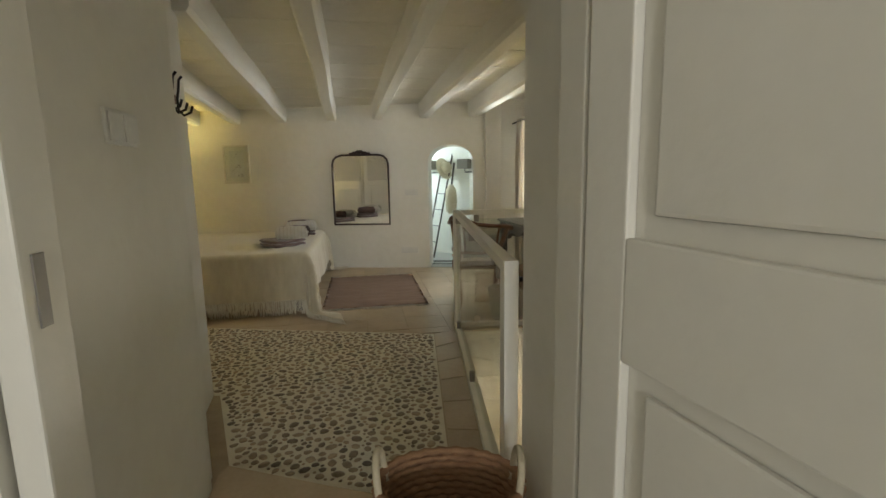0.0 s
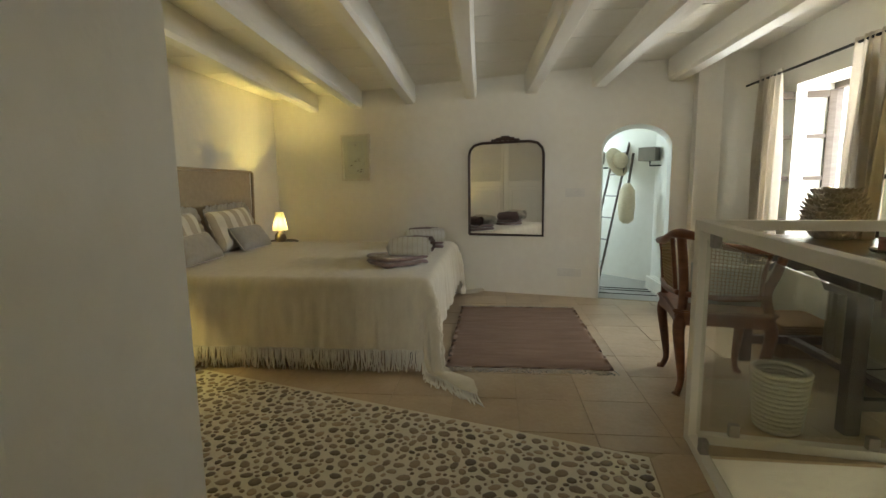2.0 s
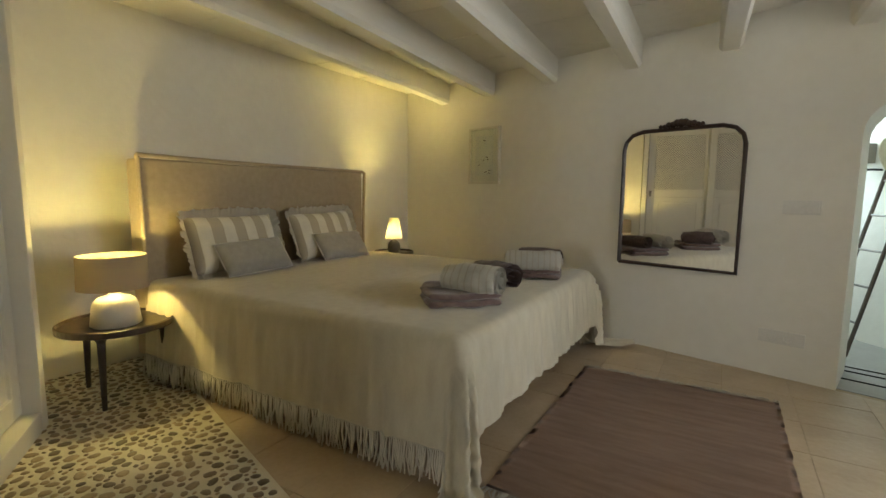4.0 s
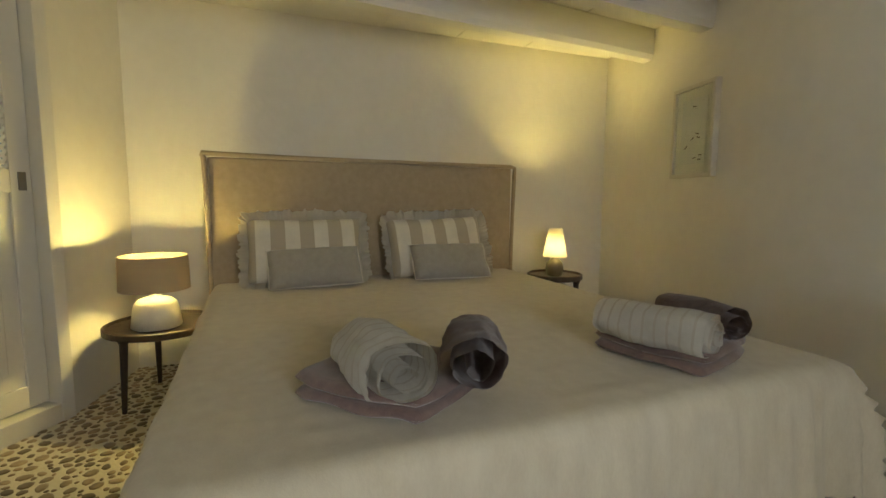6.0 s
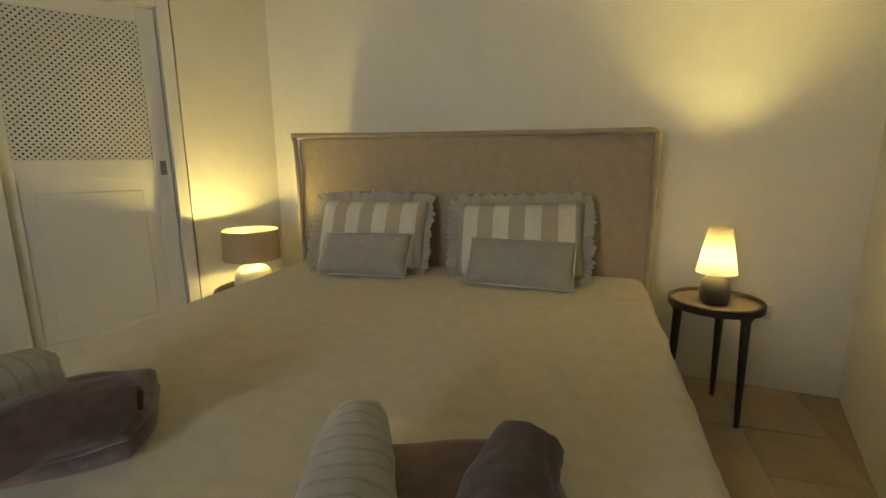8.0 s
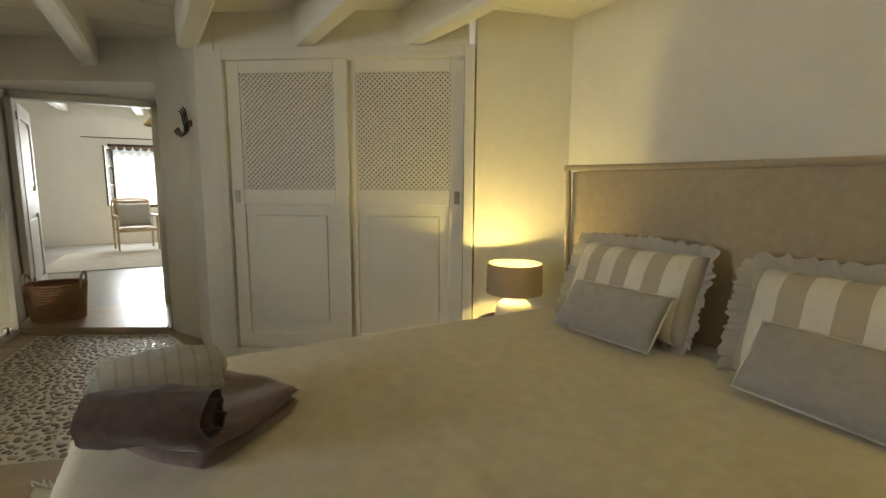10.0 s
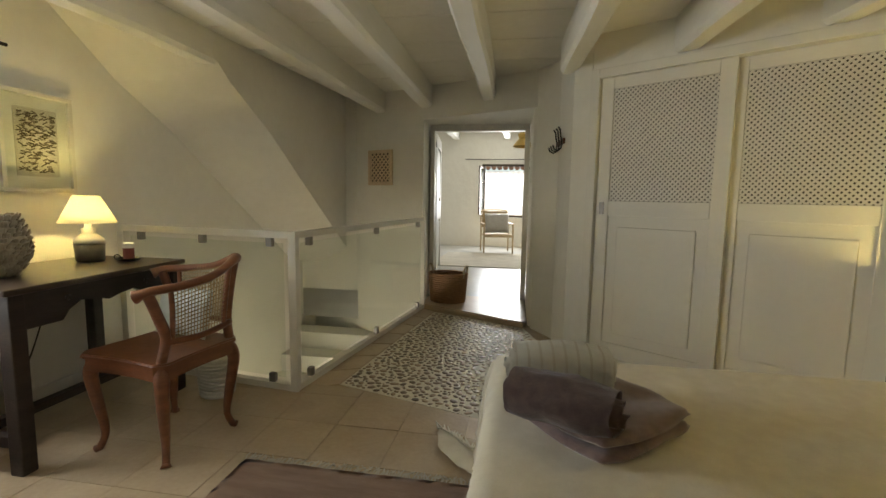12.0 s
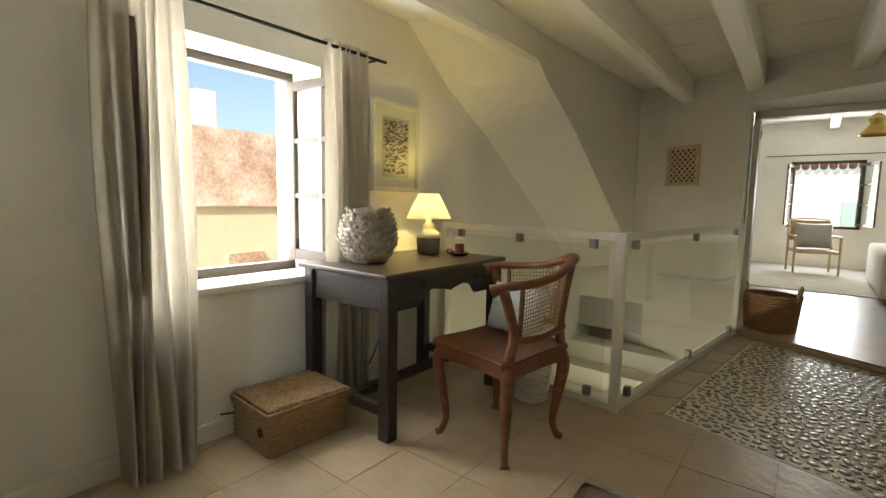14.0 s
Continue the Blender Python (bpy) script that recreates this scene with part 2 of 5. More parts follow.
def box(bm, x0, y0, z0, x1, y1, z1, bevel=0.0, m=None):
    r = bmesh.ops.create_cube(bm, size=1, matrix=Matrix.LocRotScale(((x0 + x1) / 2, (y0 + y1) / 2, (z0 + z1) / 2), None, (x1 - x0, y1 - y0, z1 - z0)))
    vs = r["verts"]
    if m is not None:
        bmesh.ops.transform(bm, matrix=m, verts=vs)
    if bevel:
        es = list({e for v in vs for e in v.link_edges})
        bmesh.ops.bevel(bm, geom=es, offset=bevel, segments=2, profile=0.6, affect="EDGES")
    return bm


def bx(*a, bevel=0.0, m=None):
    return box(bmesh.new(), *a, bevel=bevel, m=m)


def prism(bm, pts, z0, z1):
    """An upright prism over a plan outline."""
    lo, hi = [bm.verts.new((x, y, z0)) for x, y in pts], [bm.verts.new((x, y, z1)) for x, y in pts]
    n = len(pts)
    bm.faces.new(lo[::-1]), bm.faces.new(hi)
    for i in range(n):
        bm.faces.new((lo[i], lo[(i + 1) % n], hi[(i + 1) % n], hi[i]))
    bmesh.ops.recalc_face_normals(bm, faces=bm.faces)
    return bm


def slab(bm, pts, depth, m):
    """An outline in its own u, v plane, pushed to a depth, laid by m."""
    lo, hi = [bm.verts.new(m @ Vector((u, 0, v))) for u, v in pts], [bm.verts.new(m @ Vector((u, depth, v))) for u, v in pts]
    n = len(pts)
    bm.faces.new(lo), bm.faces.new(hi[::-1])
    for i in range(n):
        bm.faces.new((lo[i], hi[i], hi[(i + 1) % n], lo[(i + 1) % n]))
    bmesh.ops.recalc_face_normals(bm, faces=bm.faces)
    return bm


def lathe(bm, profile, steps=32, m=None, cap=True):
    rings = []
    for r, z in profile:
        rings.append([bm.verts.new((r * math.cos(2 * math.pi * i / steps), r * math.sin(2 * math.pi * i / steps), z)) for i in range(steps)])
    for a, b in zip(rings, rings[1:]):
        for i in range(steps):
            bm.faces.new((a[i], a[(i + 1) % steps], b[(i + 1) % steps], b[i]))
    if cap:
        bm.faces.new(rings[0][::-1]), bm.faces.new(rings[-1])
    if m is not None:
        bmesh.ops.transform(bm, matrix=m, verts=[v for ring in rings for v in ring])
    return bm


def tube(bm, pts, radii, sides=8, flat=1.0):
    """A rounded rod along points; radii one number or one for each point."""
    pts = [Vector(p) for p in pts]
    radii = radii if isinstance(radii, (list, tuple)) else [radii] * len(pts)
    rings, up = [], None
    for i, p in enumerate(pts):
        d = (pts[min(i + 1, len(pts) - 1)] - pts[max(i - 1, 0)]).normalized()
        if up is None:
            up = Vector((0, 0, 1)) if abs(d.z) < 0.9 else Vector((1, 0, 0))
        s = d.cross(up).normalized()
        up = s.cross(d).normalized()
        rings.append([bm.verts.new(p + radii[i] * (math.cos(2 * math.pi * k / sides) * s + flat * math.sin(2 * math.pi * k / sides) * up)) for k in range(sides)])
    for a, b in zip(rings, rings[1:]):
        for k in range(sides):
            bm.faces.new((a[k], a[(k + 1) % sides], b[(k + 1) % sides], b[k]))
    bm.faces.new(rings[0][::-1]), bm.faces.new(rings[-1])
    bmesh.ops.recalc_face_normals(bm, faces=bm.faces)
    return bm


def curve_pts(pts, n=24):
    """A smooth line through points (Catmull-Rom)."""
    p = [Vector(q) for q in pts]
    p = [2 * p[0] - p[1]] + p + [2 * p[-1] - p[-2]]
    out = []
    segs = len(p) - 3
    for i in range(segs):
        for k in range(n // segs + 1):
            t = k / (n // segs + 1)
            a, b, c, d = p[i:i + 4]
            out.append(0.5 * (2 * b + (c - a) * t + (2 * a - 5 * b + 4 * c - d) * t * t + (3 * b - a - 3 * c + d) * t ** 3))
    out.append(p[-2])
    return out


def pillow(bm, w, h, d, n=18, power=0.55, wrinkle=0.004):
    """A soft stuffed cushion standing in the y, z plane, bulging along x."""
    for side in (1, -1):
        g = []
        for i in range(n + 1):
            row = []
            for j in range(n + 1):
                u, v = 2 * i / n - 1, 2 * j / n - 1
                k = max(0.0, (1 - u ** 4) * (1 - v ** 4)) ** power
                pin = 1 - 0.06 * (u * u * (1 - abs(v)) * 0 + (1 - abs(u)) * abs(v) ** 3) - 0.05 * (1 - abs(v)) * abs(u) ** 3
                wr = wrinkle * noise.noise(Vector((u * 3, v * 3, side * 5.0))) * 2
                row.append(bm.verts.new((side * (d / 2 * k) + wr * k, u * w / 2 * pin, v * h / 2 * pin)))
            g.append(row)
        for i in range(n):
            for j in range(n):
                q = (g[i][j], g[i + 1][j], g[i + 1][j + 1], g[i][j + 1])
                bm.faces.new(q if side > 0 else q[::-1])
    bmesh.ops.remove_doubles(bm, verts=bm.verts, dist=0.0005)
    return bm


def wall_frame(p0, p1):
    """A frame whose x runs along a wall, whose y points out of the room and whose z is up."""
    a = math.atan2(p1[1] - p0[1], p1[0] - p0[0])
    return pose(p0[0], p0[1], 0, 0, 0, math.degrees(a)), math.hypot(p1[0] - p0[0], p1[1] - p0[1])


def wall(name, p0, p1, z0, z1, thick, holes=(), material=PLASTER, label="rough white plastered wall"):
    """A wall with rectangular holes (u0, u1, z0, z1), one mesh."""
    m, length = wall_frame(p0, p1)
    bm = bmesh.new()
    us = sorted({0, length, *[h[0] for h in holes], *[h[1] for h in holes]})
    for a, b in zip(us, us[1:]):
        inside = sorted([h for h in holes if h[0] <= a + 1e-6 and h[1] >= b - 1e-6], key=lambda h: h[2])
        lo = z0
        for h in inside:
            if h[2] > lo:
                box(bm, a, 0, lo, b, thick, h[2], m=m)
            lo = h[3]
        if lo < z1:
            box(bm, a, 0, lo, b, thick, z1, m=m)
    bmesh.ops.remove_doubles(bm, verts=bm.verts, dist=0.0005)
    return struct(name, bm, material, label, "wall")


def clip(poly, a, b):
    """The part of a convex outline on the left of the line a to b."""
    def side(p):
        return (b[0] - a[0]) * (p[1] - a[1]) - (b[1] - a[1]) * (p[0] - a[0])
    out = []
    for p, q in zip(poly, poly[1:] + poly[:1]):
        sp, sq = side(p), side(q)
        if sp >= 0:
            out.append(p)
        if sp * sq < 0:
            t = sp / (sp - sq)
            out.append((p[0] + t * (q[0] - p[0]), p[1] + t * (q[1] - p[1])))
    return out


# ---- the setting ----
TOP = 2.75
M0, M1 = (-0.45, 2.90), (4.78, 1.535)      # mirror wall, inner face
W0, W1 = (4.62, 1.62), (4.62, -3.95)       # window wall
H0, H1 = (-0.45, -0.95), (-0.15, 2.85)     # wall behind the bed
D0, D1 = (1.93, -2.45), (4.1, -3.53)       # wall with the doorway
WA, WB = (1.57, -1.53), (0.20, -0.60)     # wardrobe front
RA, RB, RC = (3.30, -0.69), (3.02, -2.93), (4.60, -0.86)  # guard rail corners


def on_mirror_wall(x, off=0.0):
    return M0[1] + (x - M0[0]) * (M1[1] - M0[1]) / (M1[0] - M0[0]) - off


mm, ml = wall_frame(M0, M1)
AR0, AR1, ARS, ART = 4.03, 4.62, 1.42, 1.63   # archway along the mirror wall, spring and crown
bm = bmesh.new()
box(bm, 0, 0, -0.3, AR0, 0.42, TOP, m=mm)
box(bm, AR1, 0, -0.3, ml + 0.3, 0.42, TOP, m=mm)
arc = [(AR0 + (AR1 - AR0) * (0.5 - 0.5 * math.cos(math.pi * i / 16)), ARS + (ART - ARS) * math.sin(math.pi * i / 16)) for i in range(17)]
slab(bm, arc + [(AR1, TOP), (AR0, TOP)], 0.42, mm)
struct("wall_north", bm, PLASTER, "rough white plastered wall with an arched passage", "wall")
# wall behind the bed: outside is to the left of it
wall("wall_west", H0, H1, -0.3, TOP, 0.3)
# window wall: u runs from the north corner towards the stairs
wall("wall_east", W0, W1, -2.9, TOP, 0.42, holes=[(0.56, 1.42, 0.70, 1.79), (1.22, 2.32, -1.25, -0.83)])

# wardrobe block and the wall with the coat hooks
PA = (1.93, -2.45)
bm = bmesh.new()
prism(bm, [(1.575, -1.525), (1.68, -1.60), (1.735, -2.12), PA, (1.95, -3.44), (1.55, -3.44), (1.40, -1.62)], -0.3, TOP)
bmesh.ops.bevel(bm, geom=[e for e in bm.edges if abs(e.verts[0].co.z - e.verts[1].co.z) > 1 and (e.verts[0].co.xy - Vector(PA)).length < 0.02], offset=0.05, segments=4, affect="EDGES")
struct("wall_hooks", bm, PLASTER, "rounded white plastered wall beside the doorway", "wall")
bm = bmesh.new()
prism(bm, [(3.04, -3.005), (4.68, -3.818), (4.68, -3.98), (3.06, -3.44)], -2.9, TOP)
struct("wall_south", bm, PLASTER, "white plastered wall with a small pierced vent", "wall")
bm = bmesh.new()
prism(bm, [(1.90, -2.435), (3.06, -3.015), (3.06, -3.435), (1.94, -3.435)], 1.955, TOP)
struct("lintel", bm, PLASTER, "white plastered lintel over the doorway", "lintel")
# sloping underside of the upper stairs
bm = bmesh.new()
soff = [(-0.75, 2.35), (-1.28, 1.945), (-1.8, 1.66), (-2.35, 1.285), (-3.0, 0.85), (-3.6, 0.45), (-3.72, 0.45), (-3.72, 2.6), (-0.75, 2.6)]
lo, hi = [bm.verts.new((4.06, y, z)) for y, z in soff], [bm.verts.new((4.64, y + (0.40 if i < 6 else 0), z - (0.06 if i < 6 else 0))) for i, (y, z) in enumerate(soff)]
bm.faces.new(lo), bm.faces.new(hi[::-1])
for i in range(len(soff)):
    j = (i + 1) % len(soff)
    bm.faces.new((lo[i], hi[i], hi[j], lo[j]))
bmesh.ops.recalc_face_normals(bm, faces=bm.faces)
struct("stair_soffit", bm, PLASTER, "sloping white plastered underside of a staircase", "soffit")

# ceiling with painted joists between shallow fields
bm = bmesh.new()
def ceiling_z(y):
    return 2.16 + 0.0245 * (1.9 - y)


c = [(x, y, ceiling_z(y)) for x, y in ((-0.9, 3.2), (5.0, 1.9), (5.0, -3.9), (1.5, -3.5), (-0.9, -1.3))]
lo, hi = [bm.verts.new(p) for p in c], [bm.verts.new((p[0], p[1], TOP + 0.1)) for p in c]
bm.faces.new(lo[::-1]), bm.faces.new(hi)
for i in range(5):
    bm.faces.new((lo[i], lo[(i + 1) % 5], hi[(i + 1) % 5], hi[i]))
bmesh.ops.recalc_face_normals(bm, faces=bm.faces)
# filled joints across the bays between the joists
for k in range(10):
    y = 2.1 - 0.52 * k
    x0 = -0.4 if y > -1.0 else 1.7
    for i in range(5):
        xa, xb = x0 + (4.6 - x0) * i / 5, x0 + (4.6 - x0) * (i + 1) / 5
        if y < on_mirror_wall(xb):
            z = ceiling_z(y)
            box(bm, xa, y - 0.006, z - 0.004, xb, y + 0.006, z + 0.02)
struct("ceiling", bm, CEILING, "limewashed ceiling between painted joists", "ceiling")


def joist(x, y0, x2, y1, n):
    bm = bmesh.new()
    rings, w = [], 0.135
    for i in range(15):
        t = i / 14
        y = y0 + (y1 - y0) * t
        cx = x + (x2 - x) * t + 0.012 * noise.noise(Vector((n * 3.1, y * 0.8, 0)))
        zb = 1.965 + 0.0195 * (2.2 - y) + 0.012 * noise.noise(Vector((n * 7.7, y, 4)))
        zt = zb + 0.32
        prof = [(0, zt), (0.004, zb + 0.03), (0.022, zb + 0.004), (w - 0.022, zb), (w - 0.003, zb + 0.028), (w, zt)]
        rings.append([bm.verts.new((cx + u, y, z)) for u, z in prof])
    for a, b in zip(rings, rings[1:]):
        for k in range(5):
            bm.faces.new((a[k], a[k + 1], b[k + 1], b[k]))
    bm.faces.new(rings[0]), bm.faces.new(rings[-1][::-1])
    bmesh.ops.recalc_face_normals(bm, faces=bm.faces)
    return struct("joist", bm, BEAM, "white painted wooden ceiling joist", "beam")


for n, (xa, xb, yend) in enumerate([(0.33, 0.46, -0.95), (0.88, 1.02, -1.2), (1.50, 1.64, -1.6), (2.15, 2.29, -2.8), (2.74, 2.95, -3.05), (3.34, 3.52, -3.3), (3.95, 4.15, -3.5)]):
    joist(xa, on_mirror_wall(xa) + 0.06, xb, yend - 0.1, n)

# floors
EDGE_A, EDGE_B = (-0.6, 0.32), (3.10, -0.84)     # edge of the pebble floor towards the bed
bm = bmesh.new()
prism(bm, [(-0.55, -1.3), (-0.3, 3.0), (4.9, 1.55), (4.9, -0.84), (3.32, -0.70), (3.04, -2.96), (3.06, -3.44), (1.9, -3.44), (1.6, -1.85)], -0.30, -0.003)
struct("floor", bm, GROUT, "beige tiled floor with grout joints", "floor")
# pebble bed
PB = [(-0.42, 0.262), (3.08, -0.833), (2.86, -2.78), (1.96, -2.36), (1.72, -1.62), (1.60, -1.58), (0.18, -0.63), (-0.42, -0.48)]
bm = bmesh.new()
prism(bm, PB, -0.02, 0.0)
mortar = struct("pebble_floor", bm, MORTAR, "floor of small brown pebbles set in pale mortar", "floor")
# threshold and border
bm = bmesh.new()
prism(bm, [(1.97, -2.40), (3.02, -2.93), (3.04, -3.0), (3.04, -3.44), (1.96, -3.44), (1.945, -2.46)], -0.02, 0.045)
bmesh.ops.bevel(bm, geom=[e for e in bm.edges if all(v.co.z > 0.04 for v in e.verts)], offset=0.012, segments=2, affect="EDGES")
struct("threshold", bm, TILE, "low worn stone threshold in the doorway", "threshold")
# stair well below
bm = bmesh.new()
box(bm, 3.0, -3.9, -2.9, 5.0, 2.5, -2.7)
struct("floor_lower", bm, TILE, "floor of the storey below", "floor")
wall("wall_lower_west", (2.9, -3.7), (2.9, 2.5), -2.9, -0.30, 0.2)
wall("wall_lower_north", (2.9, 1.3), (4.8, 1.3), -2.9, -0.30, 0.2)
bm = bmesh.new()
for i in range(9):
    y = -3.45 + i * 0.27
    box(bm, 3.12, y, -2.7, 4.76, y + 0.29, -0.42 - i * 0.19, bevel=0.012)
struct("stair", bm, PLASTER, "cream plastered stairs leading down", "stairs")
bm = bmesh.new()
prism(bm, [(3.27, -0.71), (3.30, -0.73), (4.62, -0.90), (4.62, -0.86), (3.32, -0.70)], -0.42, -0.002)
prism(bm, [(3.04, -2.93), (3.065, -2.93), (3.335, -0.74), (3.31, -0.70)], -0.42, -0.002)
struct("stair_fascia", bm, PLASTER, "cream plastered edge of the floor round the stair well", "fascia")

# ---- window ----
win = tagged(thing("window_1", pose(4.90, 0.63, 0.70), "grey-brown wooden window with both sashes open inwards", "window"), kind="structure")
bm = bmesh.new()
for a in ((-0.03, -0.47, 0.0, 0.03, 0.47, 0.05), (-0.03, -0.47, 1.05, 0.03, 0.47, 1.10), (-0.03, -0.47, 0.05, 0.03, -0.42, 1.05), (-0.03, 0.42, 0.05, 0.03, 0.47, 1.05)):
    box(bm, *a, bevel=0.004)
part("window_frame", bm, WINFRAME, win)
part("window_sill", bx(-0.30, -0.465, -0.03, -0.03, 0.465, 0.004, bevel=0.008), PLASTER, win, "white plastered window sill")
for side, ang in ((-1, 97), (1, -100)):
    sash = bmesh.new()
    mp = pose(-0.02, side * 0.415, 0.06, 0, 0, 180 + (ang - 90) * 1.0 if side < 0 else 180 + (ang + 90))
    w, h = 0.41, 0.98
    for a in ((0, -0.018, 0, 0.05, 0.018, h), (w - 0.05, -0.018, 0, w, 0.018, h), (0.05, -0.018, 0, w - 0.05, 0.018, 0.06), (0.05, -0.018, h - 0.05, w - 0.05, 0.018, h), (0.05, -0.015, 0.345, w - 0.05, 0.015, 0.375), (0.05, -0.015, 0.645, w - 0.05, 0.015, 0.675)):
        box(sash, *a, bevel=0.004, m=mp)
    so = part("sash", sash, WINFRAME, win)
    for z0, z1 in ((0.062, 0.343), (0.377, 0.643), (0.677, h - 0.052)):
        po = part("pane", bx(0.051, -0.003, z0, w - 0.051, 0.003, z1, m=mp), GLASS, so)
        po.visible_shadow = False

# curtains on an iron rod
bm = bmesh.new()
tube(bm, [(4.46, 1.43, 1.855), (4.46, 0.62, 1.857), (4.46, -0.12, 1.86)], 0.009)
rod = thing("curtain_rod", pose(0, 0, 0), "thin black iron curtain rod over the window", "curtain rod")
part("rod", bm, IRON, rod)
for y in (1.30, -0.05):
    part("bracket", tube(bmesh.new(), [(4.46, y, 1.855), (4.63, y, 1.86)], 0.006), IRON, rod)


def curtain(y0, y1, seed, n=70, rows=22):
    bm = bmesh.new()
    g = []
    for j in range(rows + 1):
        v = j / rows
        z = 1.885 - v * 1.865
        row = []
        for i in range(n + 1):
            u = i / n
            amp = 0.012 + 0.03 * min(1, v * 3)
            fold = math.sin(u * 2 * math.pi * 5.5 + seed + 0.6 * math.sin(v * 3 + seed)) * amp + 0.012 * noise.noise(Vector((u * 6, v * 2, seed)))
            row.append(bm.verts.new((4.46 + fold, y0 + (y1 - y0) * u + 0.015 * math.sin(v * 4 + u * 9 + seed), z)))
        g.append(row)
    for j in range(rows):
        for i in range(n):
            bm.faces.new((g[j][i], g[j][i + 1], g[j + 1][i + 1], g[j + 1][i]))
    r = bmesh.ops.solidify(bm, geom=list(bm.faces), thickness=0.003)
    return tagged(part("curtain", bm, CURTAIN, smooth=True), "beige linen curtain hanging in soft folds to the floor", "curtain", "window curtains")


curtain(1.24, 0.955, 0.4)
curtain(0.28, 0.03, 2.1, 40)

# skirting along the window wall and the far corner
bm = bmesh.new()
box(bm, 4.595, -0.84, 0, 4.618, 1.56, 0.085, bevel=0.004)
box(bm, AR1 + 0.02, -0.022, 0, ml - 0.19, -0.002, 0.085, bevel=0.004, m=mm)
struct("baseboard", bm, PAINT, "low white skirting board", "skirting")

# ---- outside ----
bm = bmesh.new()
box(bm, -120, -120, -3.2, 120, 120, -3.0)
struct("ground", bm, GROUND, "dry village ground", "ground")
hb = thing("neighbour_house", pose(8.2, 0, -3), "neighbouring house with a weathered ochre upper wall", "house")
part("wall", bx(0, -6, 0, 3, 5, 3.99), CREAMOUT, hb, "cream rendered wall")
part("upper_wall", bx(-0.04, -6, 3.99, 3, 5, 4.92), WALLOUT, hb, "stained ochre wall")
part("niche", bx(-0.06, -1.55, 3.25, -0.002, -1.06, 3.41), WALLOUT, hb)
part("parapet", bx(0.5, -6, 4.92, 3, 5, 4.98, bevel=0.02), ROOFTILE, hb)
part("chimney", bx(1.2, -1.6, 4.98, 1.7, -1.3, 5.6, bevel=0.02), WHITEOUT, hb)
h2 = thing("street_house", pose(2.5, -14.5, -3), "white house with a tiled eave and green shutters", "house")
part("wall", bx(-6, -4, 0, 6, 0, 5.05), WHITEOUT, h2)
bm = bmesh.new()
for i in range(60):
    lathe(bm, [(0.09, 0), (0.09, 0.7)], 10, m=pose(-6 + i * 0.2, -0.35, 5.2, -72, 0, 0))
part("roof", bm, ROOFTILE, h2, "clay roof tiles")
sh = part("shutter", bx(-1.35, 0, 2.9, -0.45, 0.05, 4.3), SHUTTER, h2)
for i in range(20):
    part("slat", bx(-1.32, 0.05, 2.95 + i * 0.066, -0.48, 0.075, 2.99 + i * 0.066), SHUTTER, sh)

# ---- room beyond the doorway ----
OY, OF = -9.0, 0.04
bm = bmesh.new()
box(bm, 0.2, OY - 0.3, -0.3, 5.2, -3.44, OF)
struct("floor_2", bm, COOL_TILE, "pale polished floor of the next room", "floor")
bm = bmesh.new()
box(bm, 0.2, OY - 0.3, 2.62, 5.2, -3.40, TOP)
struct("ceiling_2", bm, CEILING, "white ceiling of the next room", "ceiling")
wall("wall_room_south", (5.2, OY), (0.2, OY), -0.3, TOP, 0.35, holes=[(2.22, 3.26, 0.72, 1.92)])
wall("wall_room_west", (0.2, OY), (0.2, -3.44), -0.3, TOP, 0.2)
wall("wall_room_east", (5.0, -3.44), (5.0, OY), -0.3, TOP, 0.2)
bm = bmesh.new()
box(bm, 0.2, -3.50, -0.3, 1.945, -3.442, TOP)
box(bm, 3.055, -3.475, -0.3, 5.0, -3.445, TOP)
struct("wall_room_north", bm, PLASTER, "white plastered wall of the next room", "wall")
for x in (1.2, 2.35, 3.5):
    bm = bmesh.new()
    box(bm, x, OY, 2.46, x + 0.13, -3.48, 2.64, bevel=0.02)
    struct("joist", bm, BEAM, "white painted wooden ceiling joist", "beam")
w2 = tagged(thing("window_2", pose(2.46, OY - 0.1, 0.72), "dark wooden window with open casements in the next room", "window"), kind="structure")
bm = bmesh.new()
for a in ((-0.52, -0.03, 0, 0.52, 0.03, 0.05), (-0.52, -0.03, 1.15, 0.52, 0.03, 1.2), (-0.52, -0.03, 0.05, -0.47, 0.03, 1.15), (0.47, -0.03, 0.05, 0.52, 0.03, 1.15)):
    box(bm, *a, bevel=0.004)
part("window_frame", bm, WINFRAME, w2)
part("window_sill", bx(-0.55, 0.03, -0.05, 0.55, 0.16, 0.0, bevel=0.006), PLASTER, w2)
for side, ang in ((1, 80), (-1, 118)):
    mp = pose(side * 0.46, 0.03, 0.06, 0, 0, ang)
    bm = bmesh.new()
    for a in ((0, -0.016, 0, 0.045, 0.016, 1.08), (0.4, -0.016, 0, 0.445, 0.016, 1.08), (0.045, -0.016, 0, 0.4, 0.016, 0.05), (0.045, -0.016, 1.03, 0.4, 0.016, 1.08), (0.045, -0.012, 0.36, 0.4, 0.012, 0.385), (0.045, -0.012, 0.7, 0.4, 0.012, 0.725)):
        box(bm, *a, m=mp)
    so = part("sash", bm, WINFRAME, w2)
    for z0, z1 in ((0.052, 0.358), (0.387, 0.698), (0.727, 1.028)):
        po = part("pane", bx(0.047, -0.003, z0, 0.398, 0.003, z1, m=mp), GLASS, so)
        po.visible_shadow = False
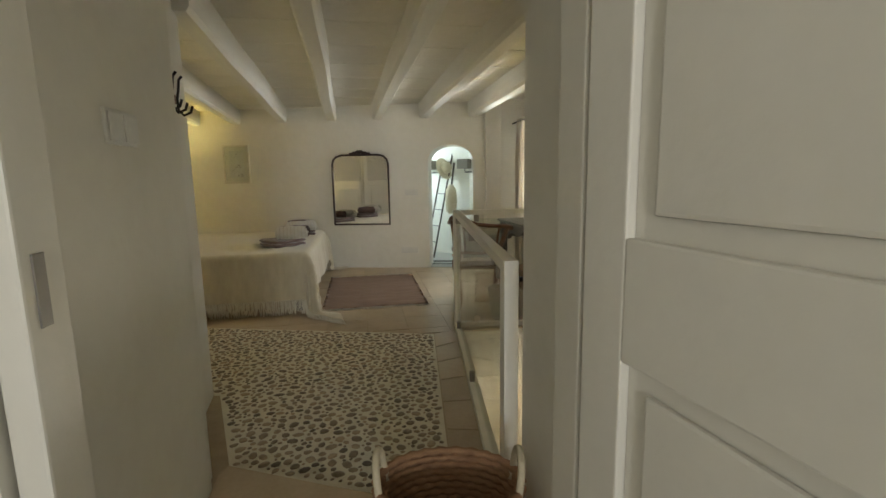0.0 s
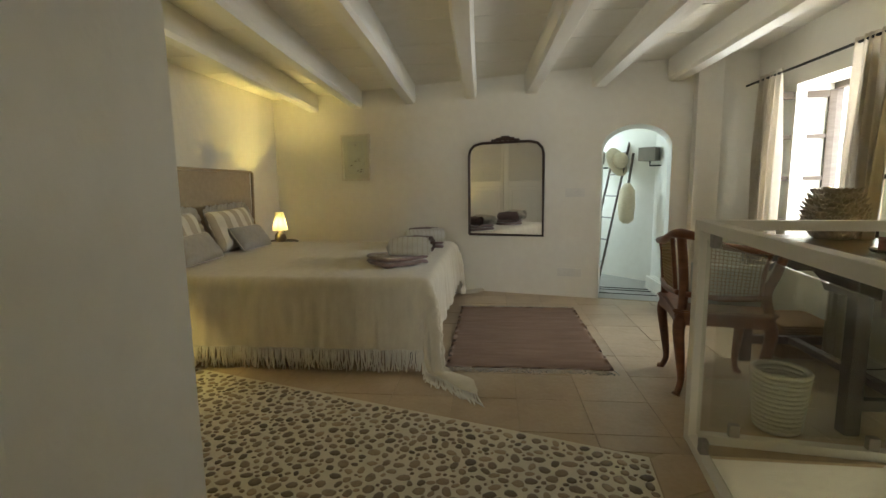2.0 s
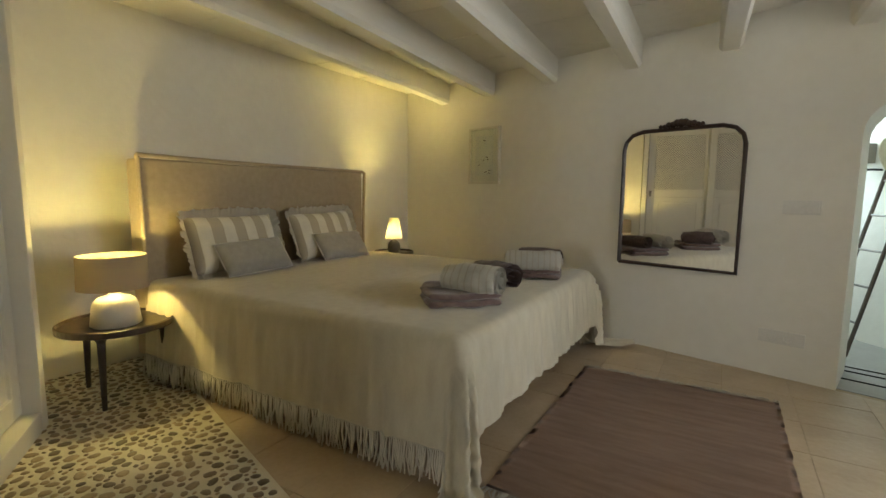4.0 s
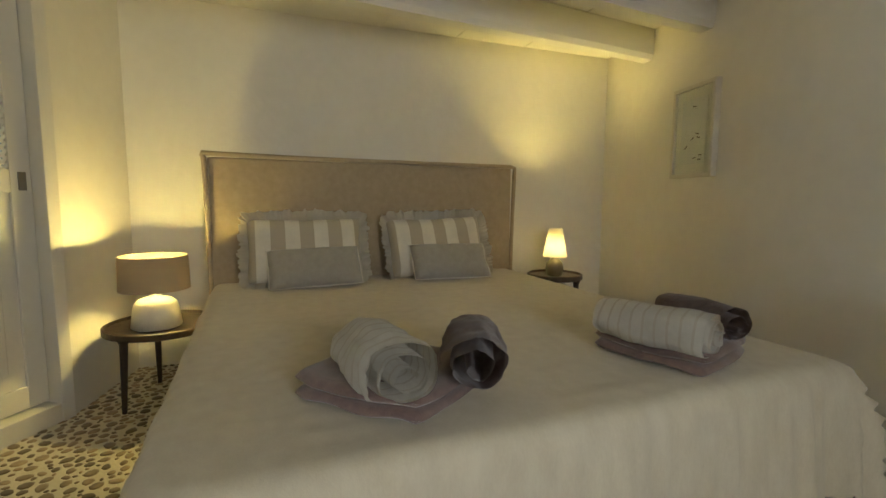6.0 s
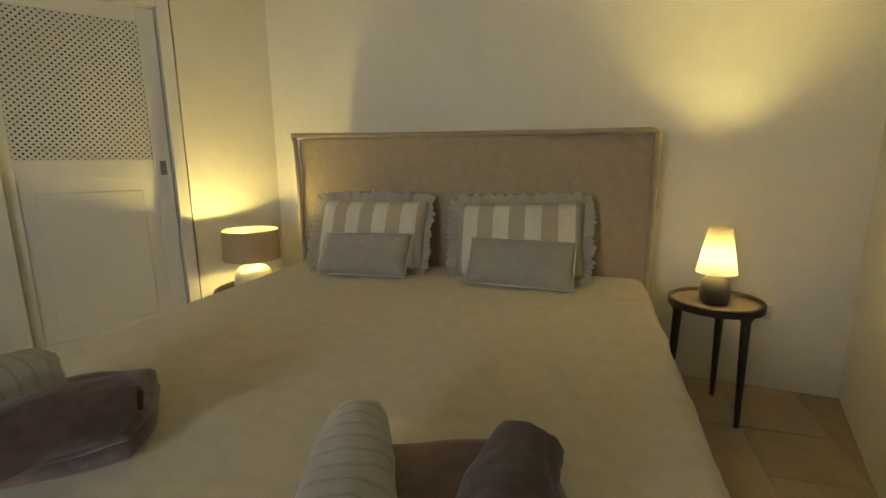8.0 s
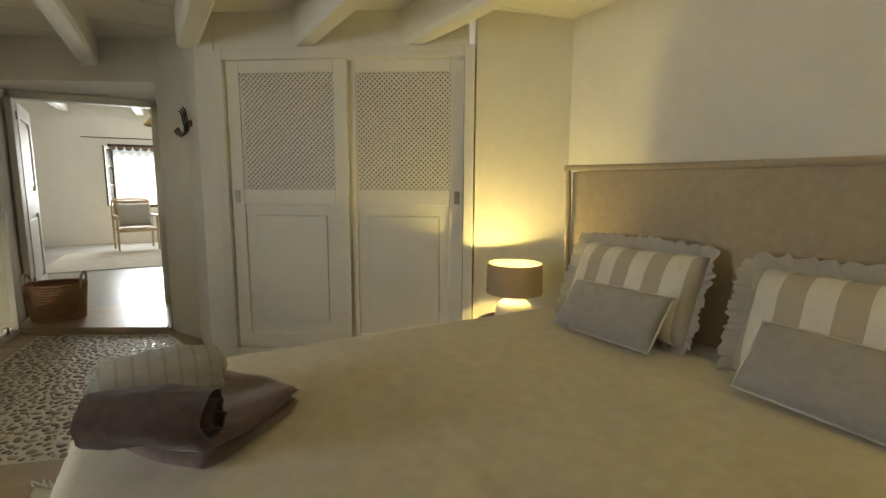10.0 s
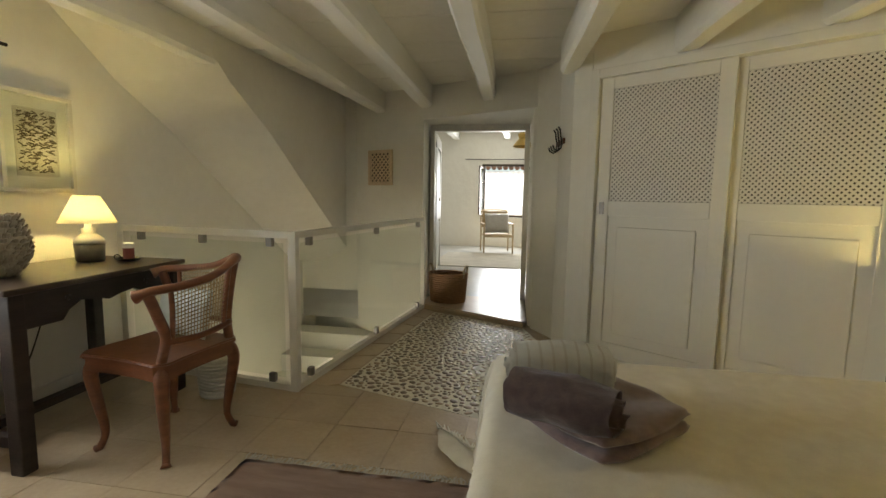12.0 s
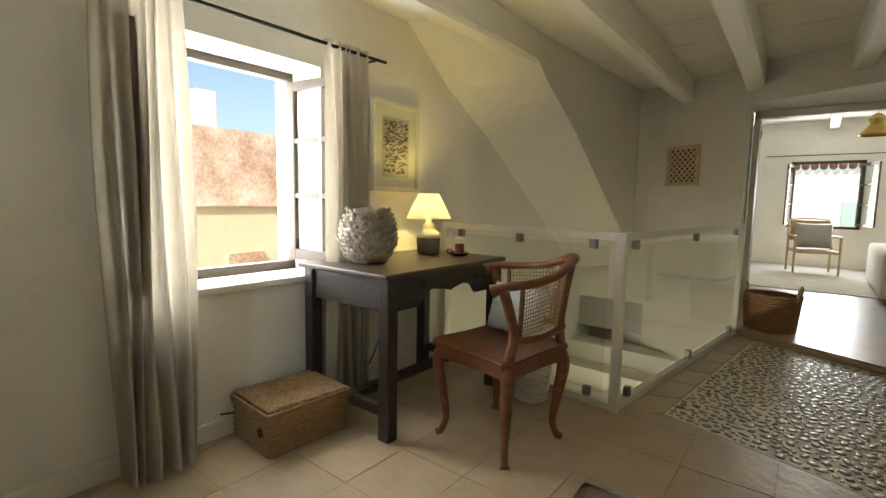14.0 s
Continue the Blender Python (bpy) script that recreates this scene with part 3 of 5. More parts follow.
part("window_curtain_rod", tube(bmesh.new(), [(-0.9, 0.16, 1.3), (0.9, 0.16, 1.3)], 0.008), IRON, w2)

tagged(part("pale_rug", bx(1.7, -7.6, OF, 3.5, -5.7, OF + 0.012, bevel=0.004), RUG_PALE), "pale woven rug on the next room's floor", "rug")
ac = thing("armchair", pose(2.55, -7.9, OF, 0, 0, 12), "pale wooden armchair with a grey cushion", "armchair")
for x in (-0.29, 0.29):
    for y in (-0.26, 0.28):
        part("leg", tube(bmesh.new(), [(x, y, 0), (x, y * 0.98, 0.58 if y > 0 else 0.60)], [0.016, 0.02]), PALEWOOD, ac)
    part("armrest", bx(x - 0.025, -0.3, 0.58, x + 0.025, 0.32, 0.61, bevel=0.01), PALEWOOD, ac)
part("seat", bx(-0.27, -0.26, 0.33, 0.27, 0.3, 0.38, bevel=0.012), PALEWOOD, ac)
part("backrest", tube(bmesh.new(), curve_pts([(-0.29, -0.26, 0.5), (-0.28, -0.36, 0.80), (-0.2, -0.38, 0.86), (0.2, -0.38, 0.86), (0.28, -0.36, 0.80), (0.29, -0.26, 0.5)]), 0.016), PALEWOOD, ac)
part("back_cane", bx(-0.26, -0.352, 0.5, 0.26, -0.345, 0.84, m=pose(0, 0, 0, 0, 0, 0)), CANE, ac)
cu = tagged(part("seat_cushion", pillow(bmesh.new(), 0.5, 0.42, 0.16), GREYCLOTH, smooth=True), "grey cushion on the pale armchair", "cushion")
cu.matrix_world = pose(2.55, -7.98, OF + 0.60, 0, 0, 102) @ pose(0, 0, 0, 0, -18, 0)
pl = thing("pendant_lamp", pose(2.05, -6.0, 1.98), "woven brass-coloured pendant lamp", "pendant lamp")
part("shade", lathe(bmesh.new(), [(0.03, 0.26), (0.09, 0.2), (0.07, 0.14), (0.17, 0.02), (0.15, 0.0)], 28, cap=False), BRASS, pl)
part("cord", tube(bmesh.new(), [(0, 0, 0.25), (0, 0, 0.65)], 0.004), IRON, pl)
gb = thing("guest_bed", pose(1.15, -6.2, OF), "bed with a white cover in the next room", "bed")
bm = bx(-0.85, -1.0, 0.06, 0.78, 1.0, 0.58, bevel=0.05)
part("cover", bm, THROW, gb, "white cover", True)
part("base", bx(-0.8, -0.95, 0, 0.70, 0.95, 0.06), DARKWOOD, gb)

# open door leaf and frame
df = tagged(thing("door_1", pose(2.5, -3.42, OF), "white panelled door standing open into the next room", "door"), kind="structure")
bm = bmesh.new()
for a in ((-0.545, -0.06, 0, -0.49, 0.06, 1.90), (0.49, -0.06, 0, 0.535, 0.06, 1.90), (-0.545, -0.06, 1.845, 0.535, 0.06, 1.91)):
    box(bm, *a, bevel=0.006)
part("door_frame", bm, PAINT, df)
mp = pose(0.51, -0.075, 0.01, 0, 0, -83)
leaf = bmesh.new()
box(leaf, 0, 0, 0, 0.93, 0.018, 1.83, m=mp)
for a in ((0, 0.018, 0, 0.12, 0.04, 1.83), (0.81, 0.018, 0, 0.93, 0.04, 1.83), (0.12, 0.018, 0, 0.81, 0.04, 0.2), (0.12, 0.018, 0.84, 0.81, 0.04, 1.06), (0.12, 0.018, 1.7, 0.81, 0.04, 1.83)):
    box(leaf, *a, bevel=0.005, m=mp)
for z0, z1 in ((0.24, 0.80), (1.10, 1.66)):
    box(leaf, 0.17, 0.018, z0, 0.76, 0.03, z1, bevel=0.008, m=mp)
    box(leaf, 0.17, -0.012, z0, 0.76, 0.0, z1, bevel=0.008, m=mp)
for a in ((0, -0.022, 0, 0.12, 0, 1.83), (0.81, -0.022, 0, 0.93, 0, 1.83), (0.12, -0.022, 0, 0.81, 0, 0.2), (0.12, -0.022, 0.84, 0.81, 0, 1.06), (0.12, -0.022, 1.7, 0.81, 0, 1.83)):
    box(leaf, *a, bevel=0.005, m=mp)
lf = part("leaf", leaf, PAINT, df)
part("door_handle", tube(bmesh.new(), [mp @ Vector(p) for p in ((0.87, 0.04, 0.98), (0.87, 0.085, 0.98), (0.77, 0.085, 0.98))], 0.009), STEEL, lf)
for z in (0.25, 1.68):
    part("hinge", lathe(bmesh.new(), [(0.007, z), (0.007, z + 0.07)], 10, m=pose(0.487, -0.03, 0)), STEEL, df)
part("strike_plate", bx(-0.492, -0.03, 0.93, -0.486, 0.0, 1.06), STEEL, df)

# ---- passage to the bathroom ----
bm = bmesh.new()
prism(bm, [(3.3, 1.97), (4.5, 1.65), (4.7, 3.6), (2.5, 3.9), (2.5, 2.4), (3.3, 2.3)], -0.3, 0.0)
struct("floor_3", bm, COOL_TILE, "pale grey floor of the passage", "floor")
wall("wall_passage_east", (4.20, 2.95), (4.16, 1.6), -0.3, TOP, 0.2)
wall("wall_passage_north", (3.4, 3.62), (4.25, 2.62), -0.3, TOP, 0.2)
wall("wall_passage_west", (2.4, 2.3), (2.4, 4.0), -0.3, TOP, 0.2)
wall("wall_passage_far", (2.2, 3.9), (3.6, 3.55), -0.3, TOP, 0.2)
bm = bmesh.new()
prism(bm, [(2.3, 2.3), (4.5, 1.9), (4.7, 3.8), (2.3, 4.1)], 2.2, TOP)
struct("ceiling_3", bm, CEILING, "white ceiling of the passage", "ceiling")
for i, s in enumerate((0.12, 0.30, 0.40)):
    bm = bmesh.new()
    a, b = Vector((3.47, 2.02 + s, 0)), Vector((4.13, 1.86 + s, 0))
    tube(bm, [a + Vector((0, 0, 0.003)), b + Vector((0, 0, 0.003))], 0.005, 6)
    struct("floor_joint", bm, IRON, "thin dark metal strip in the floor", "floor strip")

ld = thing("towel_ladder", pose(3.62, 2.66, 0), "dark bamboo ladder leaning on the passage wall", "ladder")
top = Vector((0.38, 0.30, 1.62))
off = Vector((-0.10, 0.20, 0))
for k in (0, 1):
    part("rail", tube(bmesh.new(), [off * k, off * k + top], 0.013), BAMBOO, ld)
for i in range(6):
    p = top * (0.14 + i * 0.15)
    part("rung", tube(bmesh.new(), [p, p + off], 0.008), STEEL, ld)
hat = thing("sun_hat", pose(3.84, 2.88, 1.34), "pale straw hat hung on the ladder", "hat")
part("crown", lathe(bmesh.new(), [(0.09, 0.0), (0.095, 0.05), (0.07, 0.10), (0.02, 0.115)], 24, m=pose(0, 0, 0, 70, 0, 40)), SPONGE, hat, smooth=True)
part("brim", lathe(bmesh.new(), [(0.17, -0.008), (0.172, 0), (0.09, 0.008)], 28, m=pose(0, 0, 0, 70, 0, 40)), SPONGE, hat, smooth=True)
br = thing("back_brush", pose(3.90, 2.66, 0.90), "long pale bath brush with a dark wooden handle", "bath brush")
part("pad", lathe(bmesh.new(), [(0.03, -0.24), (0.075, -0.2), (0.09, -0.05), (0.08, 0.12), (0.03, 0.2)], 20), SPONGE, br, smooth=True)
part("handle", tube(bmesh.new(), curve_pts([(0, 0, 0.12), (0.03, 0.01, 0.32), (0.06, 0.03, 0.52)]), 0.014), BAMBOO, br)
for (x, y, z, rz) in ((4.06, 2.53, 1.33, -42), (3.60, 3.12, 1.33, -42)):
    wl = thing("wall_lamp", pose(x, y, z, 0, 0, rz), "wall lamp with a square taupe shade", "wall lamp", "passage wall lamps")
    part("plate", bx(0.10, 0.20, -0.11, 0.17, 0.22, 0.03, bevel=0.004), IRON, wl)
    part("arm", tube(bmesh.new(), [(0.13, 0.21, -0.05), (0.13, 0.06, -0.05), (0, 0.06, -0.05), (0, 0.06, 0.0)], 0.008), IRON, wl)
    bm = bmesh.new()
    lathe(bm, [(0.125, 0), (0.125, 0.14), (0.12, 0.14), (0.12, 0)], 4, m=pose(0, 0.06, 0, 0, 0, 45), cap=False)
    part("shade", bm, GREYSHADE, wl)
rd = thing("floor_heater", pose(4.10, 1.98, 0.0), "low white slatted heater beside the passage wall", "heater")
for i in range(3):
    part("slat", bx(-0.05 + i * 0.035, -0.12, 0.02, -0.03 + i * 0.035, 0.42, 0.13, bevel=0.006), PAINT, rd)
part("base", bx(-0.06, -0.12, 0, 0.05, 0.42, 0.02), PAINT, rd)

# ---- wardrobe ----
wm, wl_ = wall_frame(WA, WB)
wr = thing("wardrobe", wm, "white built-in wardrobe with two lattice sliding doors", "wardrobe")
# local x runs from the hooks to the bed wall, y points into the wardrobe
S0, S1, DT, DB = 0.06, 1.575, 1.955, 0.10
part("header", bx(S0 - 0.06, 0.0, DT + 0.01, S1 + 0.02, 0.12, TOP), PLASTER, wr, "white plastered header")
for a in ((S0 - 0.06, -0.025, 0, S0, 0.10, DT + 0.06), (S1, -0.025, 0, S1 + 0.06, 0.10, DT + 0.06), (S0, -0.025, DT, S1, 0.10, DT + 0.06), (S0, -0.02, 0, S1, 0.10, DB - 0.01)):
    part("casing", bx(*a, bevel=0.005), PAINT, wr)
# near-black sheet: the wardrobe's inner shade put into its colour
part("interior_shade", bx(S0 - 0.05, 0.30, 0, S1 + 0.05, 0.32, DT), PAINTED_DARK, wr)


def sliding_door(x0, x1, y):
    w = x1 - x0
    d = part("sliding_door", bx(x0 + 0.08, y + 0.014, DB + 0.09, x1 - 0.08, y + 0.024, 1.07), PAINT, wr)
    for x in (x0, x1 - 0.085):
        part("stile", bx(x, y, DB, x + 0.085, y + 0.03, DT, bevel=0.004), PAINT, d)
    for z0, z1 in ((DB, DB + 0.10), (1.06, 1.16), (DT - 0.075, DT)):
        part("rail", bx(x0 + 0.085, y, z0, x1 - 0.085, y + 0.03, z1, bevel=0.004), PAINT, d)
    part("raised_panel", bx(x0 + 0.15, y + 0.004, DB + 0.17, x1 - 0.15, y + 0.016, 0.99, bevel=0.008), PAINT, d)
    # crossing laths with small diamond gaps between
    lat = bmesh.new()
    lx0, lx1, lz0, lz1 = x0 + 0.085, x1 - 0.085, 1.16, DT - 0.075
    pitch, half = 0.0215, 0.0061
    for s, yy in ((1, y + 0.008), (-1, y + 0.013)):
        for k in range(-60, 90):
            cpt = k * pitch * 1.4142
            hw = half * 1.4142
            if s > 0:
                poly = [(lx0 - 0.02, lz0 + cpt - hw - 0.02), (lx1 + 0.02, lz0 + cpt - hw + (lx1 - lx0) + 0.02), (lx1 + 0.02, lz0 + cpt + hw + (lx1 - lx0) + 0.02), (lx0 - 0.02, lz0 + cpt + hw - 0.02)]
            else:
                poly = [(lx0 - 0.02, lz0 + cpt - hw + 0.02), (lx1 + 0.02, lz0 + cpt - hw - (lx1 - lx0) - 0.02), (lx1 + 0.02, lz0 + cpt + hw - (lx1 - lx0) - 0.02), (lx0 - 0.02, lz0 + cpt + hw + 0.02)]
            for a, b in (((lx0, lz0), (lx1, lz0)), ((lx1, lz0), (lx1, lz1)), ((lx1, lz1), (lx0, lz1)), ((lx0, lz1), (lx0, lz0))):
                poly = clip(poly, a, b) if len(poly) > 2 else []
            if len(poly) > 2:
                f = [lat.verts.new((u, yy, v)) for u, v in poly]
                g = [lat.verts.new((u, yy + 0.005, v)) for u, v in poly]
                lat.faces.new(f)
                for i in range(len(f)):
                    j = (i + 1) % len(f)
                    lat.faces.new((f[j], f[i], g[i], g[j]))
    o = part("lattice", lat, PAINT, d, "white pierced lattice")
    return d


da = sliding_door(S0 + 0.005, 0.845, 0.006)
db = sliding_door(0.805, S1 - 0.005, 0.045)
for d, x, y in ((da, S0 + 0.045, 0.002), (db, S1 - 0.045, 0.041)):
    part("recessed_pull", bx(x - 0.016, y - 0.001, 1.07, x + 0.016, y + 0.006, 1.15, bevel=0.002), STEEL, d)

struct("wall_wardrobe_side", prism(bmesh.new(), [(0.215, -0.600), (-0.50, -0.435), (-0.50, -0.80), (0.10, -0.80)], -0.3, TOP), PLASTER, "white plastered wall between wardrobe and bed", "wall")
# coat hooks on the rounded wall
along = (Vector((1.68, -1.60, 0)) - Vector((1.735, -2.12, 0))).normalized()
a = Vector((1.737, -2.12, 1.60)) + along * 0.02
out = Vector((along.y, -along.x, 0))
ck = thing("coat_hooks", pose(0, 0, 0), "dark wooden rail with three black iron coat hooks", "coat hooks")
hk = Matrix.Translation(a) @ Matrix((( along.x, out.x, 0, 0), (along.y, out.y, 0, 0), (0, 0, 1, 0), (0, 0, 0, 1)))
part("rail", bx(0, 0.0, -0.02, 0.26, 0.016, 0.02, bevel=0.004, m=hk), CHAIRWOOD, ck)
for x in (0.03, 0.13, 0.23):
    part("hook", tube(bmesh.new(), [hk @ Vector((x, *p)) for p in ((0.05, 0.105), (0.035, 0.085), (0.03, 0.04), (0.022, 0.0), (0.024, -0.05), (0.045, -0.075), (0.075, -0.06), (0.085, -0.03))], 0.006), IRON, ck)
# light switch in the doorway
sw = thing("light_switch", pose(1.937, -2.93, 1.36), "white double light switch on the plastered wall", "light switch")
part("plate", bx(0, -0.085, -0.045, 0.012, 0.085, 0.045, bevel=0.004), PLASTICW, sw)
for y in (-0.04, 0.04):
    part("rocker", bx(0.012, y - 0.037, -0.037, 0.018, y + 0.037, 0.037, bevel=0.003), PLASTICW, sw)
# pierced vent
dm, _ = wall_frame((1.93, -2.45), (3.04, -3.005))
vm, _ = wall_frame((4.3, -3.63), (3.04, -3.005))
vt = thing("wall_vent", vm @ pose(0.63, 0, 1.285), "small terracotta wall vent with round holes", "vent")
# dark plate whose colour gives the shade within the holes
part("backing", bx(0.01, 0.0, 0.01, 0.345, 0.004, 0.375, m=pose(0, -0.006, 0)), PAINTED_DARK, vt)
bm = bmesh.new()
for a in ((0, -0.03, 0, 0.355, -0.002, 0.03), (0, -0.03, 0.355, 0.355, -0.002, 0.385), (0, -0.03, 0.03, 0.03, -0.002, 0.355), (0.325, -0.03, 0.03, 0.355, -0.002, 0.355)):
    box(bm, *a, bevel=0.004)
part("frame", bm, BISQUE, vt)
bm = bmesh.new()
for s in (1, -1):
    for k in range(-7, 8):
        pts = []
        c0 = k * 0.0575
        poly = [(-0.2, c0 - 0.2 - 0.0095), (0.2, c0 + 0.2 - 0.0095), (0.2, c0 + 0.2 + 0.0095), (-0.2, c0 - 0.2 + 0.0095)]
        if s < 0:
            poly = [(-x, y) for x, y in poly][::-1]
        for a, b in (((-0.15, -0.165), (0.15, -0.165)), ((0.15, -0.165), (0.15, 0.165)), ((0.15, 0.165), (-0.15, 0.165)), ((-0.15, 0.165), (-0.15, -0.165))):
            poly = clip(poly, a, b) if len(poly) > 2 else []
        if len(poly) > 2:
            slab(bm, poly, 0.012, pose(0.1775, -0.024 - (0.003 if s > 0 else 0), 0.1925))
part("grille", bm, BISQUE, vt)

# ---- guard rail of the stair well ----
gr = thing("stair_guard", pose(0, 0, 0), "white steel guard rail with clear glass panels round the stairs", "guard rail")


def guard_side(p0, p1, start_post=True):
    v = Vector((p1[0] - p0[0], p1[1] - p0[1], 0))
    ln = v.length
    m = pose(p0[0], p0[1], 0, 0, 0, math.degrees(math.atan2(v.y, v.x)))
    part("top_rail", bx(0.024, -0.022, 0.915, ln - 0.024, 0.022, 0.955, bevel=0.003, m=m), PAINT, gr)
    part("bottom_rail", bx(0.024, -0.022, 0.0, ln - 0.024, 0.022, 0.04, bevel=0.003, m=m), PAINT, gr)
    po = part("glass_panel", bx(0.07, -0.004, 0.075, ln - 0.07, 0.004, 0.885, m=m), GUARDGLASS, gr)
    po.visible_shadow = False
    for u in (0.16, ln / 2, ln - 0.16):
        for z in (0.065, 0.89):
            part("clamp", bx(u - 0.02, -0.016, z - 0.028, u + 0.02, 0.016, z + 0.028, bevel=0.004, m=m), STEEL, gr)
    return m


guard_side(RA, RB)
guard_side(RA, RC)
for p in (RA, RB, RC):
    part("post", bx(p[0] - 0.024, p[1] - 0.024, 0.0, p[0] + 0.024, p[1] + 0.024, 0.955, bevel=0.003), PAINT, gr)
# lower window seen down the stairs
w3 = tagged(thing("window_3", pose(4.82, -0.15, -1.25), "small dark window in the storey below", "window"), kind="structure")
bm = bmesh.new()
for a in ((-0.03, -0.55, 0, 0.03, 0.55, 0.06), (-0.03, -0.55, 0.36, 0.03, 0.55, 0.42), (-0.03, -0.55, 0.06, 0.03, -0.49, 0.36), (-0.03, 0.49, 0.06, 0.03, 0.55, 0.36), (-0.03, -0.03, 0.06, 0.03, 0.03, 0.36)):
    box(bm, *a, bevel=0.004)
part("window_frame", bm, WINFRAME, w3)
for y in (-0.26, 0.26):
    po = part("pane", bx(-0.004, y - 0.228, 0.062, 0.004, y + 0.228, 0.358), GLASS, w3)
    po.visible_shadow = False

# ---- bed ----
bed = thing("bed", pose(0, 0.95, 0), "double bed with a tall beige linen headboard", "bed")
bm = bx(-0.16, -0.955, 0.10, -0.03, 0.955, 1.27, bevel=0.02)
bmesh.ops.subdivide_edges(bm, edges=[e for e in bm.edges if e.calc_length() > 0.5], cuts=10, use_grid_fill=True)
hbd = part("headboard", bm, LINEN, bed, "beige linen headboard with piped edges", True)
part("piping", tube(bmesh.new(), curve_pts([(0.0, -0.955, 0.12), (-0.005, -0.958, 0.7), (0.0, -0.965, 1.20), (0.012, -0.975, 1.285)], 20) + curve_pts([(0.008, -0.9, 1.283), (-0.002, -0.4, 1.276), (0.0, 0.4, 1.272), (0.01, 0.93, 1.27)], 24) + curve_pts([(0.008, 0.965, 1.262), (-0.005, 0.958, 0.7), (0.0, 0.955, 0.12)], 20), 0.014), LINEN, hbd, smooth=True)
part("flange", bx(-0.03, -0.95, 0.12, -0.012, 0.95, 1.262, bevel=0.008), LINEN, hbd)
part("base", bx(0.0, -0.92, 0.10, 2.04, 0.92, 0.32, bevel=0.02), LINEN, bed)
part("mattress", bx(0.0, -0.93, 0.32, 2.07, 0.93, 0.55, bevel=0.05), MATTRESS, bed)
for x in (0.1, 1.95):
    for y in (-0.82, 0.82):
        part("leg", lathe(bmesh.new(), [(0.03, 0), (0.035, 0.10)], 14, m=pose(x, y, 0)), DARKWOOD, bed)

# throw: top with soft waves and hanging sides
th = thing("bed_throw", pose(0, 0.95, 0.563), "cream cotton throw with long fringes over the bed", "throw")


def drape(s):
    """Height lost and way gone outwards at s metres past the mattress edge."""
    r = 0.06
    if s < r * math.pi / 2:
        a = s / r
        return r * math.sin(a), r * (1 - math.cos(a))
    return r + 0.03 * (s - 0.09) / 0.4, r + (s - r * math.pi / 2)


L, HW, DROP = 2.03, 0.90, 0.43
us = [L * i / 88 for i in range(89)] + [L + k * 0.021 for k in range(1, 21)]
vs = [-HW - k * 0.021 for k in range(22, 0, -1)] + [-HW + HW * i / 44 for i in range(89)] + [HW + k * 0.021 for k in range(1, 23)]


def crinkle(s, t, seed):
    """Fine gathered creases that run down the cloth."""
    w = s + 0.012 * noise.noise(Vector((s * 5, t * 3, seed)))
    return 0.013 * noise.noise(Vector((w * 8, t * 0.9, seed))) + 0.009 * noise.noise(Vector((w * 24, t * 1.4, seed + 4))) + 0.005 * noise.noise(Vector((w * 52, t * 2.5, seed + 9)))


bm = bmesh.new()
g = []
for u in us:
    row = []
    for v in vs:
        ex, ey, sg = max(0, u - L), max(0, abs(v) - HW), (1 if v > 0 else -1)
        x, y, z = u, v, 0.0
        if ex or ey:
            th_ = math.atan2(ey, ex)
            cx, cy = math.cos(th_), math.sin(th_)
            corner = math.sin(2 * th_)
            o, d = drape(ex + ey)
            hang = min(1, (ex + ey) / 0.22)
            o += hang * 2.0 * crinkle(u if not ex else (v if not ey else th_ * 0.6), ex + ey, 3.0 if ex > ey else 11.0)
            o += hang * corner * (0.05 + 0.035 * math.sin(th_ * 11 + sg))
            low = 0.548 - 0.016 * abs(math.sin(th_ * 9 + u * 7)) * corner
            spill = max(0, d - low)
            o += spill * 1.15
            x, y, z = min(u, L) + o * cx, sg * (min(abs(v), HW) + o * cy), -min(d, low)
            x += spill * 0.12 * math.sin(th_ * 13)
        else:
            z = 0.006 * noise.noise(Vector((u * 2.3, v * 2.3, 0))) + 0.004 * noise.noise(Vector((u * 22, v * 3.5, 2))) + 0.002 * noise.noise(Vector((u * 50, v * 6, 5)))
        row.append(bm.verts.new((x, y, z)))
    g.append(row)
for i in range(len(us) - 1):
    for j in range(len(vs) - 1):
        bm.faces.new((g[i][j], g[i + 1][j], g[i + 1][j + 1], g[i][j + 1]))
hems = [[row[0].co.copy() for row in g], [row[-1].co.copy() for row in g]]
part("cloth", bm, THROW, th, smooth=True)
bm = bmesh.new()
for hem in hems:
    for a, b in zip(hem, hem[1:]):
        n = max(1, round((b - a).length / 0.0085))
        for k in range(n):
            p = a.lerp(b, k / n)
            outv = Vector((max(0, p.x - 1.9), p.y, 0)).normalized()
            ln = 0.10 + 0.045 * random.random()
            q = p + outv * random.uniform(-0.004, 0.012)
            pts = [p + Vector((0, 0, 0.006)), q + Vector((random.uniform(-0.008, 0.008), random.uniform(-0.004, 0.004), -ln * 0.45)), q + Vector((random.uniform(-0.018, 0.018), random.uniform(-0.008, 0.008), -ln))]
            for w in pts:
                if w.z < -0.556:
                    w += outv * (-0.556 - w.z) * 0.8
                    w.z = -0.556
            tube(bm, pts, [0.003, 0.005, 0.003], 5)
tagged(part("fringe", bm, FRINGE, th, "long knotted cotton fringe", True), kind="stuff")

# pillows and cushions


